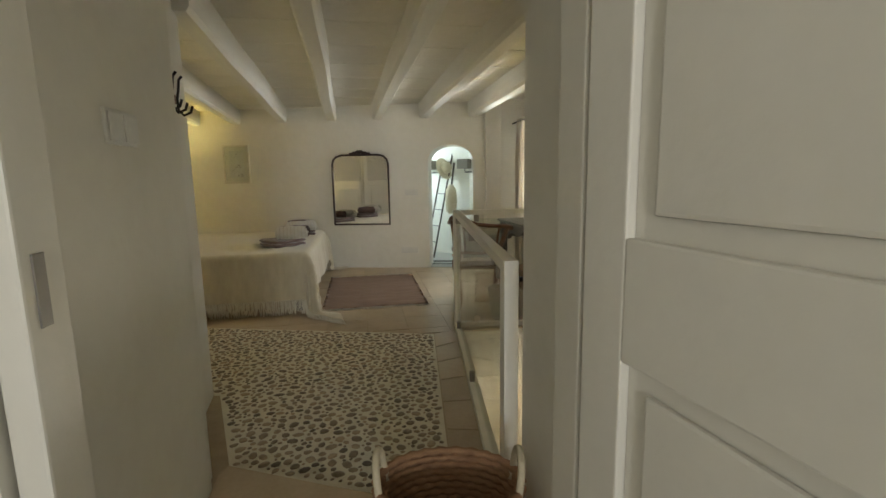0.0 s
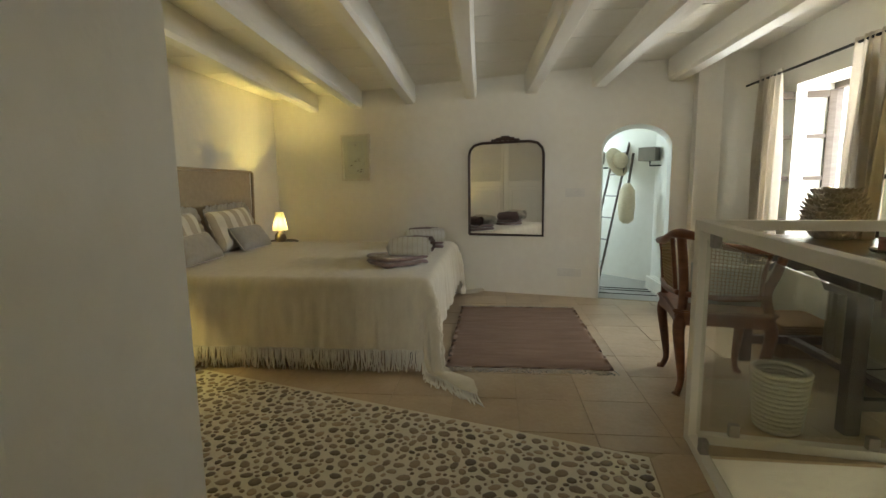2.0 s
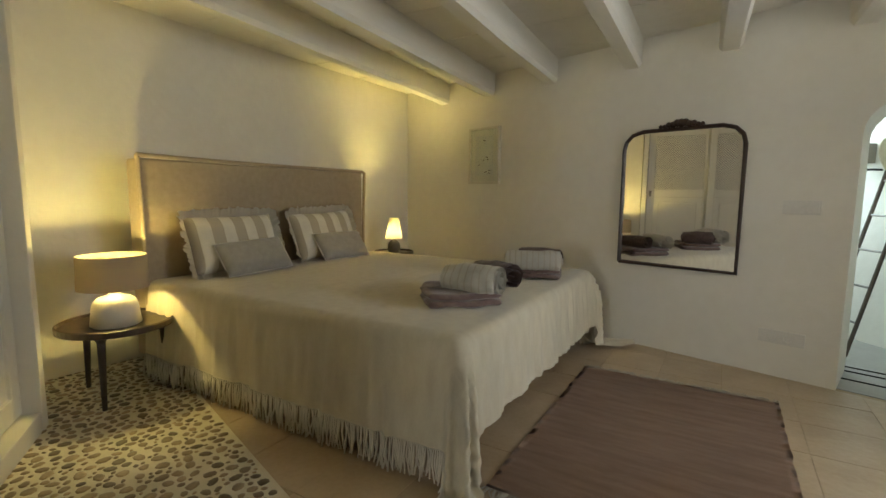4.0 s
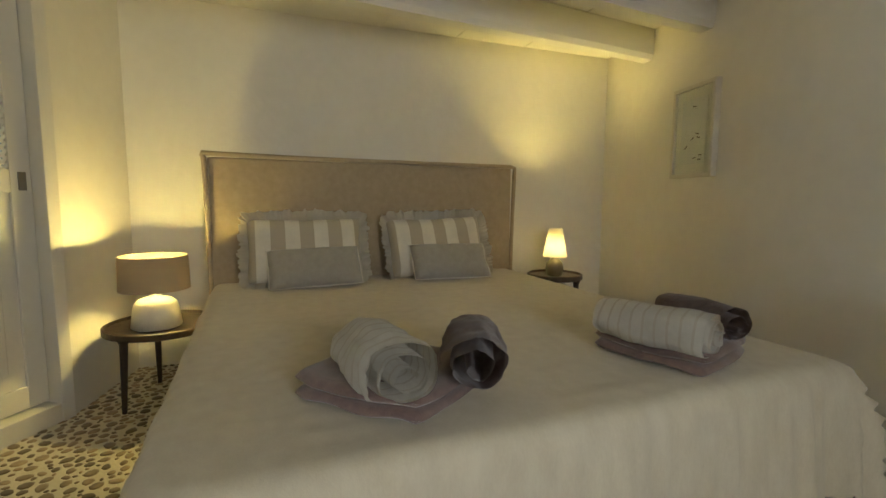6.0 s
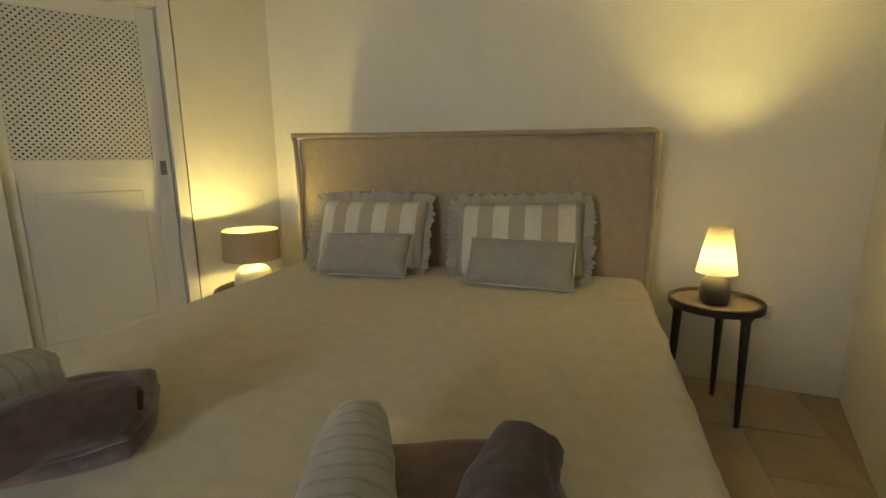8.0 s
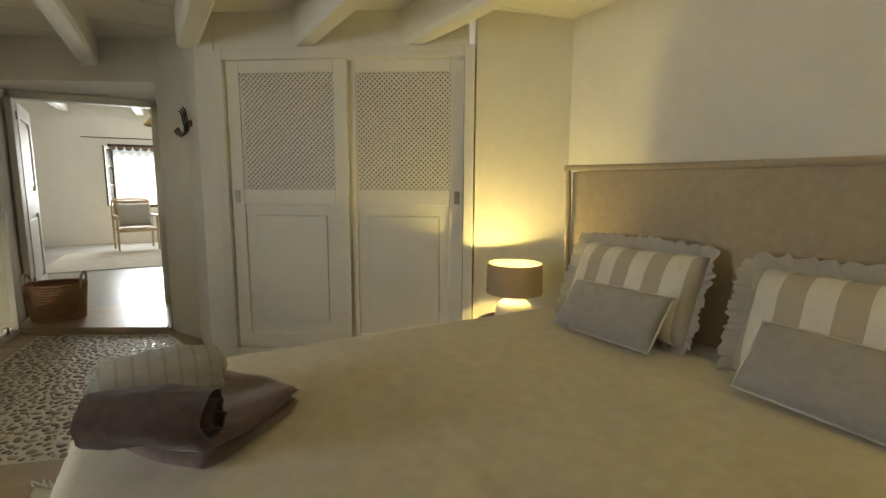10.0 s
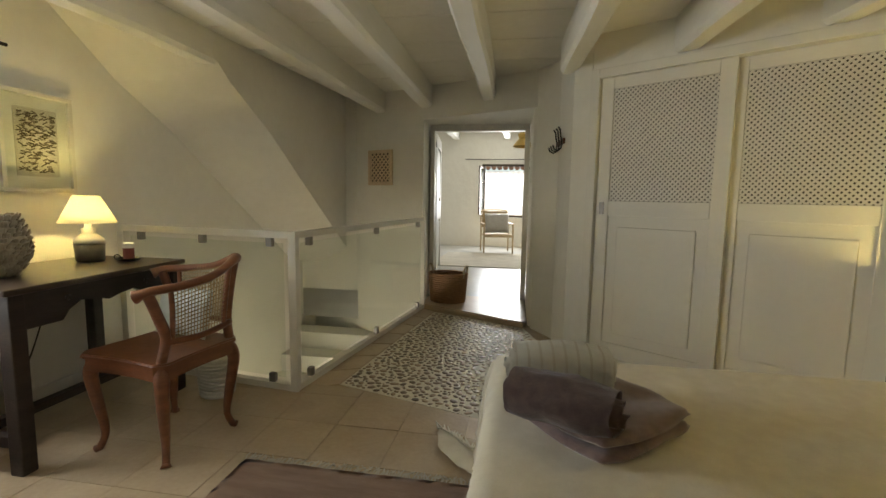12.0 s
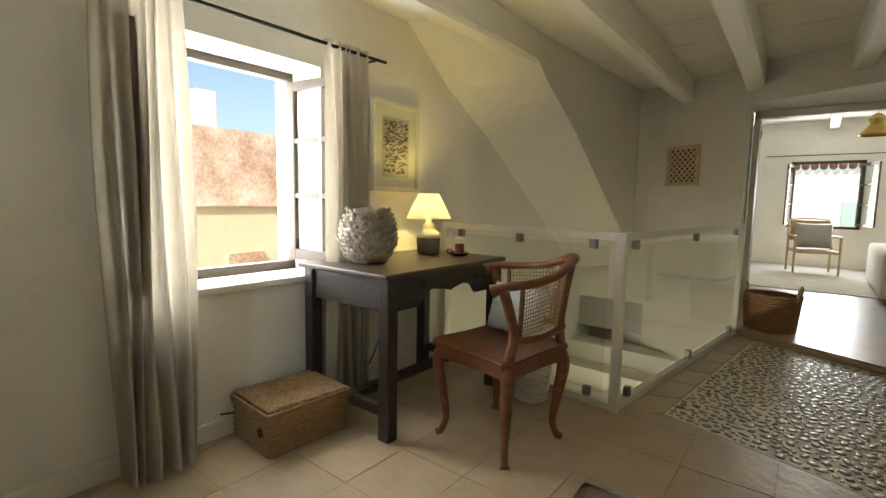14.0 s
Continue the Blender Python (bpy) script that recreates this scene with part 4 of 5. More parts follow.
def frilled_pillow(y, rz):
    p = thing("striped_pillow", pose(0.115, y, 0.752, 0, -20, 0) @ pose(0, 0, 0, rz, 0, 0), "cream and taupe striped pillow with ruffled edges against the headboard", "pillow", "striped pillows")
    part("cover", pillow(bmesh.new(), 0.64, 0.37, 0.17), STRIPE, p, smooth=True)
    bm = bmesh.new()
    per = []
    w, h, n = 0.305, 0.172, 44
    for (ay, az), (by, bz) in (((-w, -h), (w, -h)), ((w, -h), (w, h)), ((w, h), (-w, h)), ((-w, h), (-w, -h))):
        for k in range(n):
            t = k / n
            per.append((ay + (by - ay) * t, az + (bz - az) * t))
    ins, outs = [], []
    for i, (yy, zz) in enumerate(per):
        d = Vector((0, yy / w, zz / h))
        d = Vector((0, d.y ** 5, d.z ** 5)).normalized()
        ln = 0.052 + 0.024 * noise.noise(Vector((i * 0.7, y, 0)))
        ins.append(bm.verts.new((0, yy, zz)))
        outs.append(bm.verts.new((0.03 + 0.006 * math.sin(i * 0.55) + 0.006 * noise.noise(Vector((i * 0.37, 2, y))), yy + d.y * ln, zz + d.z * ln)))
    for i in range(len(per)):
        j = (i + 1) % len(per)
        bm.faces.new((ins[i], ins[j], outs[j], outs[i]))
    bmesh.ops.solidify(bm, geom=list(bm.faces), thickness=0.003)
    part("ruffle", bm, RUFFLE, p, "frayed cream ruffle")


frilled_pillow(0.50, 0)
frilled_pillow(1.30, 2)
for y, rx in ((0.53, 1.5), (1.33, -1)):
    p = thing("grey_cushion", pose(0.27, y, 0.672, 0, -36, 0) @ pose(0, 0, 0, rx, 0, 0), "small grey linen cushion leaning on a striped pillow", "cushion", "grey cushions")
    part("cover", pillow(bmesh.new(), 0.50, 0.24, 0.11), GREYCLOTH, p, smooth=True)
    loop = []
    for k in range(48):
        a = 2 * math.pi * k / 48
        cx, sx = math.cos(a), math.sin(a)
        q = 1 / max(abs(cx), abs(sx))
        loop.append((0, cx * q * 0.245, sx * q * 0.117))
    part("piping", tube(bmesh.new(), loop + loop[:1], 0.004, 6), RUFFLE, p)


def rolled(bm, length, r, turns=2.6, seed=0.0, taper=0.12):
    """A soft towel rolled loosely along x, slumped, creased, with ragged spiral ends."""
    n, m_ = 110, 20
    g = []
    for j in range(m_ + 1):
        f = j / m_
        x = (f - 0.5) * length
        row = []
        for i in range(n + 1):
            t = i / n
            a = t * turns * 2 * math.pi + seed
            ca, sa = math.cos(a), math.sin(a)
            rr = (0.16 + 0.84 * t ** 0.85) * r * (0.84 + taper * f + 0.10 * math.sin(math.pi * f))
            rr *= 1 + 0.16 * noise.noise(Vector((ca * 1.3, sa * 1.3 + t * 0.6, x * 9 + seed))) + 0.07 * noise.noise(Vector((ca * 3.5, sa * 3.5, x * 26 + seed * 2)))
            end = (abs(f - 0.5) * 2) ** 4
            dx_ = 0.03 * end * (0.5 - t) * (1 if f > 0.5 else -1) + 0.009 * end * noise.noise(Vector((a * 0.9, f, seed)))
            zz = rr * sa * 0.88
            if zz < -0.70 * r:
                zz = -0.70 * r + 0.25 * (zz + 0.70 * r)
            row.append(bm.verts.new((x + dx_, rr * ca * 1.06, zz)))
        g.append(row)
    for j in range(m_):
        for i in range(n):
            bm.faces.new((g[j][i], g[j + 1][i], g[j + 1][i + 1], g[j][i + 1]))
    bmesh.ops.solidify(bm, geom=list(bm.faces), thickness=0.009)
    return bm


def folded(bm, w, d, layers=2, t=0.033, seed=0):
    n = 22
    for L_ in range(layers):
        for side in (0, 1):
            g = []
            for i in range(n + 1):
                row = []
                for j in range(n + 1):
                    u, v = 2 * i / n - 1, 2 * j / n - 1
                    k = max(0, (1 - u ** 8) * (1 - v ** 8)) ** 0.3
                    z = L_ * t + t / 2 + (1 if side else -1) * t / 2 * k + 0.010 * noise.noise(Vector((u * 1.8, v * 1.8, seed + L_)))
                    round_ = math.sqrt(1 - 0.22 * u * u * v * v)
                    row.append(bm.verts.new((round_ * u * d / 2 * (1 + 0.03 * noise.noise(Vector((v * 2, L_, seed)))), round_ * v * w / 2 * (1 + 0.04 * noise.noise(Vector((u * 2, L_ + 3, seed)))) + 0.01 * math.sin(u * 2 + seed), z)))
                g.append(row)
            for i in range(n):
                for j in range(n):
                    q = (g[i][j], g[i + 1][j], g[i + 1][j + 1], g[i][j + 1])
                    bm.faces.new(q if side else q[::-1])
    bmesh.ops.remove_doubles(bm, verts=bm.verts, dist=0.0004)
    return bm


ZT = 0.567
for (cx, cy, fr, wh, gy, n) in ((1.77, 0.545, 38, (0.10, -0.06, 6, 0.29, 0.088), (0.11, 0.17, -24, 0.27, 0.08), 0), (1.80, 1.44, 20, (0.06, -0.13, 22, 0.34, 0.078), (0.02, 0.10, -4, 0.28, 0.074), 1)):
    ob = tagged(part("folded_towel", folded(bmesh.new(), 0.38, 0.38, 2, seed=n * 3), TOWEL_G, smooth=True), "grey terry towel folded flat on the bed", "towel", "grey folded towels")
    ob.matrix_world = pose(cx, cy, ZT, 0, 0, fr)
    for kind_, (ox, oy, rz, ln, r), m_, tn, sd in (("white ribbed", wh, TOWEL_W, 2.6, n), ("grey terry", gy, TOWEL_G, 2.2, n + 2)):
        ob = tagged(part("rolled_towel", rolled(bmesh.new(), ln, r, tn, seed=sd), m_, smooth=True), kind_ + " towel rolled up on a folded grey towel", "towel", kind_.split()[0] + " rolled towels")
        ob.matrix_world = pose(cx + ox, cy + oy, ZT + 0.056 + 0.74 * r, 0, 0, rz)

# ---- bedside stools and lamps ----


def stool(x, y, h, r, rz, label):
    s = thing("side_table", pose(x, y, 0, 0, 0, rz), label, "side table", "round bedside tables")
    part("top", lathe(bmesh.new(), [(r - 0.015, h - 0.035), (r, h - 0.03), (r, h), (r - 0.008, h + 0.004), (r - 0.014, h - 0.012), (0.02, h - 0.014)], 48), DARKWOOD, s)
    for k in range(3):
        a = 2 * math.pi * k / 3 + 0.3
        c_, s_ = math.cos(a), math.sin(a)
        part("leg", tube(bmesh.new(), [(c_ * r * 0.80, s_ * r * 0.80, h - 0.034), (c_ * r * 0.80, s_ * r * 0.80, h - 0.06), (c_ * r * 0.86, s_ * r * 0.86, 0.0)], [0.03, 0.019, 0.011], 10), DARKWOOD, s)
    return s


def bulb(parent, z):
    part("bulb", lathe(bmesh.new(), [(0.01, -0.04), (0.012, -0.02), (0.026, 0.0), (0.026, 0.02), (0.012, 0.042), (0.003, 0.046)], 16, m=pose(0, 0, z)), BULB, parent, smooth=True)


stool(0.12, -0.23, 0.40, 0.265, 60, "round dark wooden side table with three legs")
ll = thing("table_lamp", pose(0.16, -0.25, 0.388), "table lamp with a taupe drum shade and cream ceramic base", "table lamp")
part("base", lathe(bmesh.new(), [(0.105, 0.0), (0.115, 0.008), (0.105, 0.09), (0.096, 0.125), (0.075, 0.145), (0.03, 0.158), (0.022, 0.175), (0.022, 0.2)], 40), CERAMIC, ll, "cream ceramic base", True)
part("shade", lathe(bmesh.new(), [(0.160, 0.195), (0.155, 0.365), (0.152, 0.365), (0.157, 0.195)], 48, cap=False), SHADE_TAUPE, ll, "taupe cloth shade", True)
bulb(ll, 0.27)
lamp("bedside_bulb_west", "POINT", pose(0.16, -0.25, 0.388 + 0.30), 23.0, WARM, 0.03)
stool(0.14, 2.18, 0.53, 0.19, 20, "small round dark side table")
lr = thing("table_lamp", pose(0.15, 2.17, 0.518), "small table lamp with a cream shade and dark ceramic base", "table lamp")
part("base", lathe(bmesh.new(), [(0.045, 0.0), (0.055, 0.01), (0.062, 0.05), (0.056, 0.09), (0.03, 0.118), (0.018, 0.13), (0.018, 0.15)], 28), GLAZE, lr, "dark glazed base", True)
part("shade", lathe(bmesh.new(), [(0.082, 0.135), (0.046, 0.33), (0.044, 0.33), (0.080, 0.135)], 36, cap=False), SHADE_CREAM, lr, "lit cream shade", True)
bulb(lr, 0.20)
lamp("bedside_bulb_north", "POINT", pose(0.15, 2.17, 0.518 + 0.24), 64.0, WARM, 0.025)
so = thing("socket", pose(-0.02, 2.46, 0.40), "white wall socket with a plug by the bedside", "socket")
part("plate", bx(-0.17, -0.04, -0.04, -0.13, 0.04, 0.04, bevel=0.004), PLASTICW, so)
part("plug", lathe(bmesh.new(), [(0.02, 0), (0.018, 0.04), (0.01, 0.05)], 12, m=pose(-0.13, 0, 0, 0, 90, 0)), PLASTICW, so)

# ---- mirror, pictures, switches on the mirror wall ----
mr = thing("wall_mirror", mm @ pose(0, 0, 0), "arched wall mirror in a thin dark ornate frame", "mirror")
u0, u1, zb, zs = 2.745, 3.50, 0.60, 1.40
outline = [(u0, zb), (u1, zb), (u1, zs)] + [(u1 - 0.13 + 0.13 * math.cos(a), zs + 0.12 * math.sin(a)) for a in (0.5, 1.0, 1.5708)] + [(u0 + 0.13 - 0.13 * math.sin(a), zs + 0.12 * math.cos(a)) for a in (0.0, 0.6, 1.1)] + [(u0, zs)]
slab(bm := bmesh.new(), outline, 0.004, pose(0, -0.018, 0))
part("glass", bm, MIRROR, mr, "silvered mirror glass")
slab(bm := bmesh.new(), outline, 0.012, pose(0, -0.013, 0))
part("backing", bm, DARKWOOD, mr)
pts = [(u, -0.02, z) for u, z in outline]
part("frame", tube(bmesh.new(), pts + pts[:1], 0.0135, 8), MIRRORFRAME, mr, "thin dark frame")
bm = bmesh.new()
um = (u0 + u1) / 2
for i in range(-5, 6):
    bmesh.ops.create_uvsphere(bm, u_segments=10, v_segments=6, radius=0.028 - 0.0028 * abs(i), matrix=pose(um + i * 0.026, -0.026, zs + 0.135 + 0.022 * (1 - abs(i) / 5) + 0.006 * (i % 2)))
part("crest", bm, MIRRORFRAME, mr, "carved crest", True)


def picture(m, w, h, depth, mount, name, label, art):
    """A framed picture on a wall; local x along it, y out of the room."""
    p = thing(name, m, label, "picture")
    bm = bmesh.new()
    b = 0.022
    for a in ((0, -depth, 0, w, 0, b), (0, -depth, h - b, w, 0, h), (0, -depth, b, b, 0, h - b), (w - b, -depth, b, w, 0, h - b)):
        box(bm, *a, bevel=0.003)
    part("frame", bm, PAPER, p)
    part("mount", bx(b, -depth * 0.5, b, w - b, -depth * 0.3, h - b), PAPER, p, "cream mount")
    part("print", bx(mount, -depth * 0.5 - 0.003, mount, w - mount, -depth * 0.5 - 0.0005, h - mount), RUG_PALE if art else MATTRESS, p)
    bm = bmesh.new()
    rnd = random.Random(5 if art else 9)
    for i in range(170 if art else 8):
        x, z = rnd.uniform(mount + 0.02, w - mount - 0.02), rnd.uniform(mount + 0.02, h - mount - 0.02)
        box(bm, -0.014, -0.001, -0.0035, 0.014, 0.0, 0.0035, m=pose(x, -depth * 0.5 - 0.004, z, 0, rnd.uniform(-35, 35), 0))
    tagged(part("drawing", bm, INK, p, "dark pen strokes"), kind="stuff")
    po = part("pane", bx(b, -depth * 0.8, b, w - b, -depth * 0.8 + 0.002, h - b), GLASS, p)
    po.visible_shadow = False


picture(mm @ pose(1.24, 0, 1.175), 0.36, 0.51, 0.035, 0.075, "framed_drawing", "pale framed drawing on the plastered wall", False)
picture(wall_frame((4.62, -0.145), (4.62, -0.70))[0] @ pose(0, 0, 1.16), 0.40, 0.53, 0.04, 0.085, "framed_print", "framed print of dark strokes in a pale frame", True)
ls = thing("light_switch", mm @ pose(3.80, 0, 1.02), "white triple switch plate beside the arch", "light switch")
part("plate", bx(-0.09, -0.012, -0.04, 0.09, 0, 0.04, bevel=0.003), PLASTICW, ls)
part("rocker", bx(0.02, -0.017, -0.03, 0.08, -0.011, 0.03, bevel=0.003), PLASTICW, ls)
sk = thing("socket", mm @ pose(3.76, 0, 0.245), "white double wall socket near the floor", "socket")
part("plate", bx(-0.115, -0.012, -0.04, 0.115, 0, 0.04, bevel=0.003), PLASTICW, sk)
for x in (-0.045, 0.035):
    part("outlet", lathe(bmesh.new(), [(0.026, 0), (0.028, 0.004), (0.022, 0.006), (0.020, 0.001)], 18, m=pose(x, -0.012, 0, 90, 0, 0)), PLASTICW, sk)

# ---- rug ----
rg = thing("rug", pose(2.16, 0.05, 0), "flat-woven brown rug with short fringes beside the bed", "rug")
bm = bmesh.new()
n1, n2 = 30, 44
g = [[bm.verts.new((1.0 * i / n1 + 0.008 * noise.noise(Vector((0, j * 0.4, 3))), 1.44 * j / n2 + 0.01 * noise.noise(Vector((i * 0.3, 0, 8))), 0.009 + 0.0035 * noise.noise(Vector((i * 0.5, j * 0.5, 1))))) for j in range(n2 + 1)] for i in range(n1 + 1)]
for i in range(n1):
    for j in range(n2):
        bm.faces.new((g[i][j], g[i + 1][j], g[i + 1][j + 1], g[i][j + 1]))
bmesh.ops.solidify(bm, geom=list(bm.faces), thickness=0.006)
part("weave", bm, RUG, rg, smooth=True)
bm = bmesh.new()
for y, s in ((0.0, -1), (1.44, 1)):
    for i in range(110):
        x = i / 109
        p = Vector((x, y, 0.006))
        tube(bm, [p, p + Vector((random.uniform(-0.012, 0.012), s * 0.025, 0.001)), p + Vector((random.uniform(-0.02, 0.02), s * random.uniform(0.035, 0.06), -0.002))], 0.0028, 5)
tagged(part("fringe", bm, RUG_PALE, rg, "pale short fringe"), kind="stuff")

# ---- desk and what stands on it ----
dk = thing("desk", pose(4.275, -0.13, 0), "dark antique wooden writing desk", "desk")
dx, dy = 0.275, 0.44
part("top", bx(-dx - 0.05, -dy - 0.05, 0.755, dx + 0.045, dy + 0.06, 0.782, bevel=0.008), DESKTOP, dk, "worn dark desk top")
for sx in (-1, 1):
    for sy in (-1, 1):
        x, y = sx * dx, sy * dy
        part("leg", bx(x - 0.032, y - 0.032, 0.0, x + 0.032, y + 0.032, 0.755, bevel=0.006), DARKWOOD, dk)
for sy in (-1, 1):
    y = sy * dy
    part("side_apron", bx(-dx + 0.033, y - 0.014, 0.60, dx - 0.033, y + 0.014, 0.754, bevel=0.003), DARKWOOD, dk)
    part("side_stretcher", bx(-dx + 0.033, y - 0.02, 0.11, dx - 0.033, y + 0.02, 0.16, bevel=0.004), DARKWOOD, dk)
part("back_apron", bx(dx - 0.014, -dy + 0.033, 0.60, dx + 0.014, dy - 0.033, 0.754, bevel=0.003), DARKWOOD, dk)
part("long_stretcher", bx(-0.03, -dy + 0.021, 0.115, 0.02, dy - 0.021, 0.155, bevel=0.004), DARKWOOD, dk)
w = dy - 0.033
front = [(-w, 0.755), (-w, 0.60), (-0.24, 0.60), (-0.21, 0.64), (-0.15, 0.672), (-0.06, 0.66), (0.0, 0.645), (0.06, 0.66), (0.15, 0.672), (0.21, 0.64), (0.24, 0.60), (w, 0.60), (w, 0.755)]
part("front_apron", slab(bmesh.new(), front, 0.028, pose(-dx + 0.014, 0, 0, 0, 0, 90)), DARKWOOD, dk, "shaped front apron")
for y in (-0.22, 0.22):
    part("knob", lathe(bmesh.new(), [(0.006, 0), (0.014, 0.012), (0.010, 0.02)], 12, m=pose(-dx - 0.014, y, 0.70, 0, -90, 0)), DARKWOOD, dk)

vs_ = thing("shell_vase", pose(4.33, 0.13, 0.782), "round vase covered in pale oyster shells", "vase")
part("body", lathe(bmesh.new(), [(0.075, 0), (0.12, 0.04), (0.145, 0.11), (0.135, 0.18), (0.105, 0.23), (0.10, 0.25), (0.09, 0.25), (0.09, 0.2)], 32), SHELL, vs_, smooth=True)
rnd = random.Random(3)
bm = bmesh.new()
for k in range(11):
    z = 0.02 + 0.024 * k
    r = 0.146 - 0.9 * (z - 0.12) ** 2 * (2.2 if z > 0.12 else 5.0)
    for i in range(24):
        a = 2 * math.pi * (i + 0.5 * (k % 2)) / 24 + rnd.uniform(-0.05, 0.05)
        zz = z + rnd.uniform(-0.006, 0.006) + (0.012 * rnd.random() if k == 10 else 0)
        bmesh.ops.create_uvsphere(bm, u_segments=7, v_segments=4, radius=1, matrix=pose(r * math.cos(a), r * math.sin(a), zz, 0, 0, math.degrees(a)) @ pose(0, 0, 0, rnd.uniform(-18, 18), rnd.uniform(20, 50), rnd.uniform(-15, 15)) @ Matrix.Diagonal((0.006, 0.018, 0.021, 1)))
tagged(part("shell_cover", bm, SHELL, vs_, "overlapping pale shells"), kind="stuff")
dl = thing("desk_lamp", pose(4.37, -0.40, 0.782), "lit desk lamp with a cream shade and two-tone ceramic base", "table lamp")
part("base", lathe(bmesh.new(), [(0.062, 0), (0.068, 0.008), (0.073, 0.10)], 32), GLAZE, dl, "dark glazed lower half", True)
part("neck", lathe(bmesh.new(), [(0.074, 0.1), (0.07, 0.125), (0.045, 0.145), (0.032, 0.16), (0.036, 0.18), (0.02, 0.186), (0.015, 0.22)], 32), CERAMIC, dl, "cream glazed neck", True)
part("shade", lathe(bmesh.new(), [(0.137, 0.215), (0.062, 0.365), (0.060, 0.365), (0.134, 0.215)], 44, cap=False), SHADE_CREAM, dl, "lit cream shade", True)
bulb(dl, 0.27)
lamp("desk_bulb", "POINT", pose(4.37, -0.40, 0.782 + 0.30), 11.0, WARM, 0.03)
cd = thing("candle_holder", pose(4.17, -0.45, 0.782), "dark iron candle dish with a short red and white candle", "candle holder")
part("dish", lathe(bmesh.new(), [(0.03, 0), (0.05, 0.006), (0.06, 0.02), (0.056, 0.02), (0.045, 0.01), (0.02, 0.008)], 28), IRON, cd)
part("ring", tube(bmesh.new(), [(0.055 + 0.02 * (1 - math.cos(a)), 0, 0.02 + 0.014 * math.sin(a)) for a in [k * 0.45 for k in range(15)]], 0.003, 6), IRON, cd)
part("candle", lathe(bmesh.new(), [(0.028, 0.008), (0.028, 0.075)], 20), CANDLE, cd)
part("candle_top", lathe(bmesh.new(), [(0.029, 0.075), (0.03, 0.10), (0.02, 0.106)], 20), PLASTICW, cd, "white wax")
tagged(part("lamp_cable", tube(bmesh.new(), curve_pts([(4.585, -0.36, 0.74), (4.585, -0.30, 0.5), (4.56, -0.1, 0.14), (4.50, 0.2, 0.01), (4.56, 0.28, 0.01), (4.58, 0.80, 0.12)], 36), 0.004, 6), IRON), "black lamp cable under the desk", "cable")

# ---- chair ----
CHAIR_AT = pose(3.63, -0.07, 0, 0, 0, 216)
ch = thing("desk_chair", CHAIR_AT, "red-brown carved wooden corner chair with cane back panels", "chair")
# a corner chair: one leg in front at -x, one under the middle of the back at +x
for (x, y) in ((-0.285, 0), (0.275, 0), (0, -0.285), (0, 0.285)):
    d = Vector((x, y, 0)).normalized()
    base = Vector((x, y, 0))
    pts = curve_pts([base + d * o + Vector((0, 0, z)) for o, z in ((-0.02, 0.43), (0.012, 0.36), (-0.012, 0.20), (-0.028, 0.08), (-0.004, 0.012), (0.012, 0.0))], 30)
    part("leg", tube(bmesh.new(), pts, [0.036 - 0.020 * min(1, i / (len(pts) * 0.62)) + (0.006 if i > len(pts) * 0.86 else 0) for i in range(len(pts))], 10), CHAIRWOOD, ch, smooth=True)


def bowed(k, dip):
    """The seat's outline: four corners joined by slightly bowed sides."""
    cs = [Vector(p) * k for p in ((-0.325, -0.03), (-0.03, -0.315), (0.03, -0.315), (0.30, -0.03), (0.30, 0.03), (0.03, 0.315), (-0.03, 0.315), (-0.325, 0.03))]
    out = []
    for i, (a, b) in enumerate(zip(cs, cs[1:] + cs[:1])):
        for j in range(6):
            t = j / 6
            p = a.lerp(b, t)
            if i % 2 == 0:
                p = p * (1 - dip * math.sin(math.pi * t))
            out.append((p.x, p.y))
    return out


bm = prism(bmesh.new(), bowed(1.0, 0.05), 0.440, 0.462)
bmesh.ops.bevel(bm, geom=[e for e in bm.edges if abs(e.verts[0].co.z - e.verts[1].co.z) < 0.001], offset=0.007, segments=2, affect="EDGES")
part("seat", bm, CHAIRWOOD, ch)
part("seat_rail", prism(bmesh.new(), bowed(0.95, 0.06), 0.385, 0.440), CHAIRWOOD, ch, "shaped apron under the seat")
# horseshoe rail: scrolled ends over the side legs, high carved middle
cp = curve_pts([(-0.075, -0.315, 0.752), (-0.02, -0.32, 0.772), (0.10, -0.265, 0.780), (0.21, -0.16, 0.80), (0.292, -0.055, 0.845), (0.305, 0.0, 0.852), (0.292, 0.055, 0.845), (0.21, 0.16, 0.80), (0.10, 0.265, 0.780), (-0.02, 0.32, 0.772), (-0.075, 0.315, 0.752)], 60)
nr = len(cp)
part("top_rail", tube(bmesh.new(), cp, [0.023 + 0.013 * max(0, 1 - min(i, nr - 1 - i) / 5) + 0.012 * max(0, 1 - abs(i - nr / 2) / 9) for i in range(nr)], 12, 0.8), CHAIRWOOD, ch, "curved arm rail with scrolled ends", True)
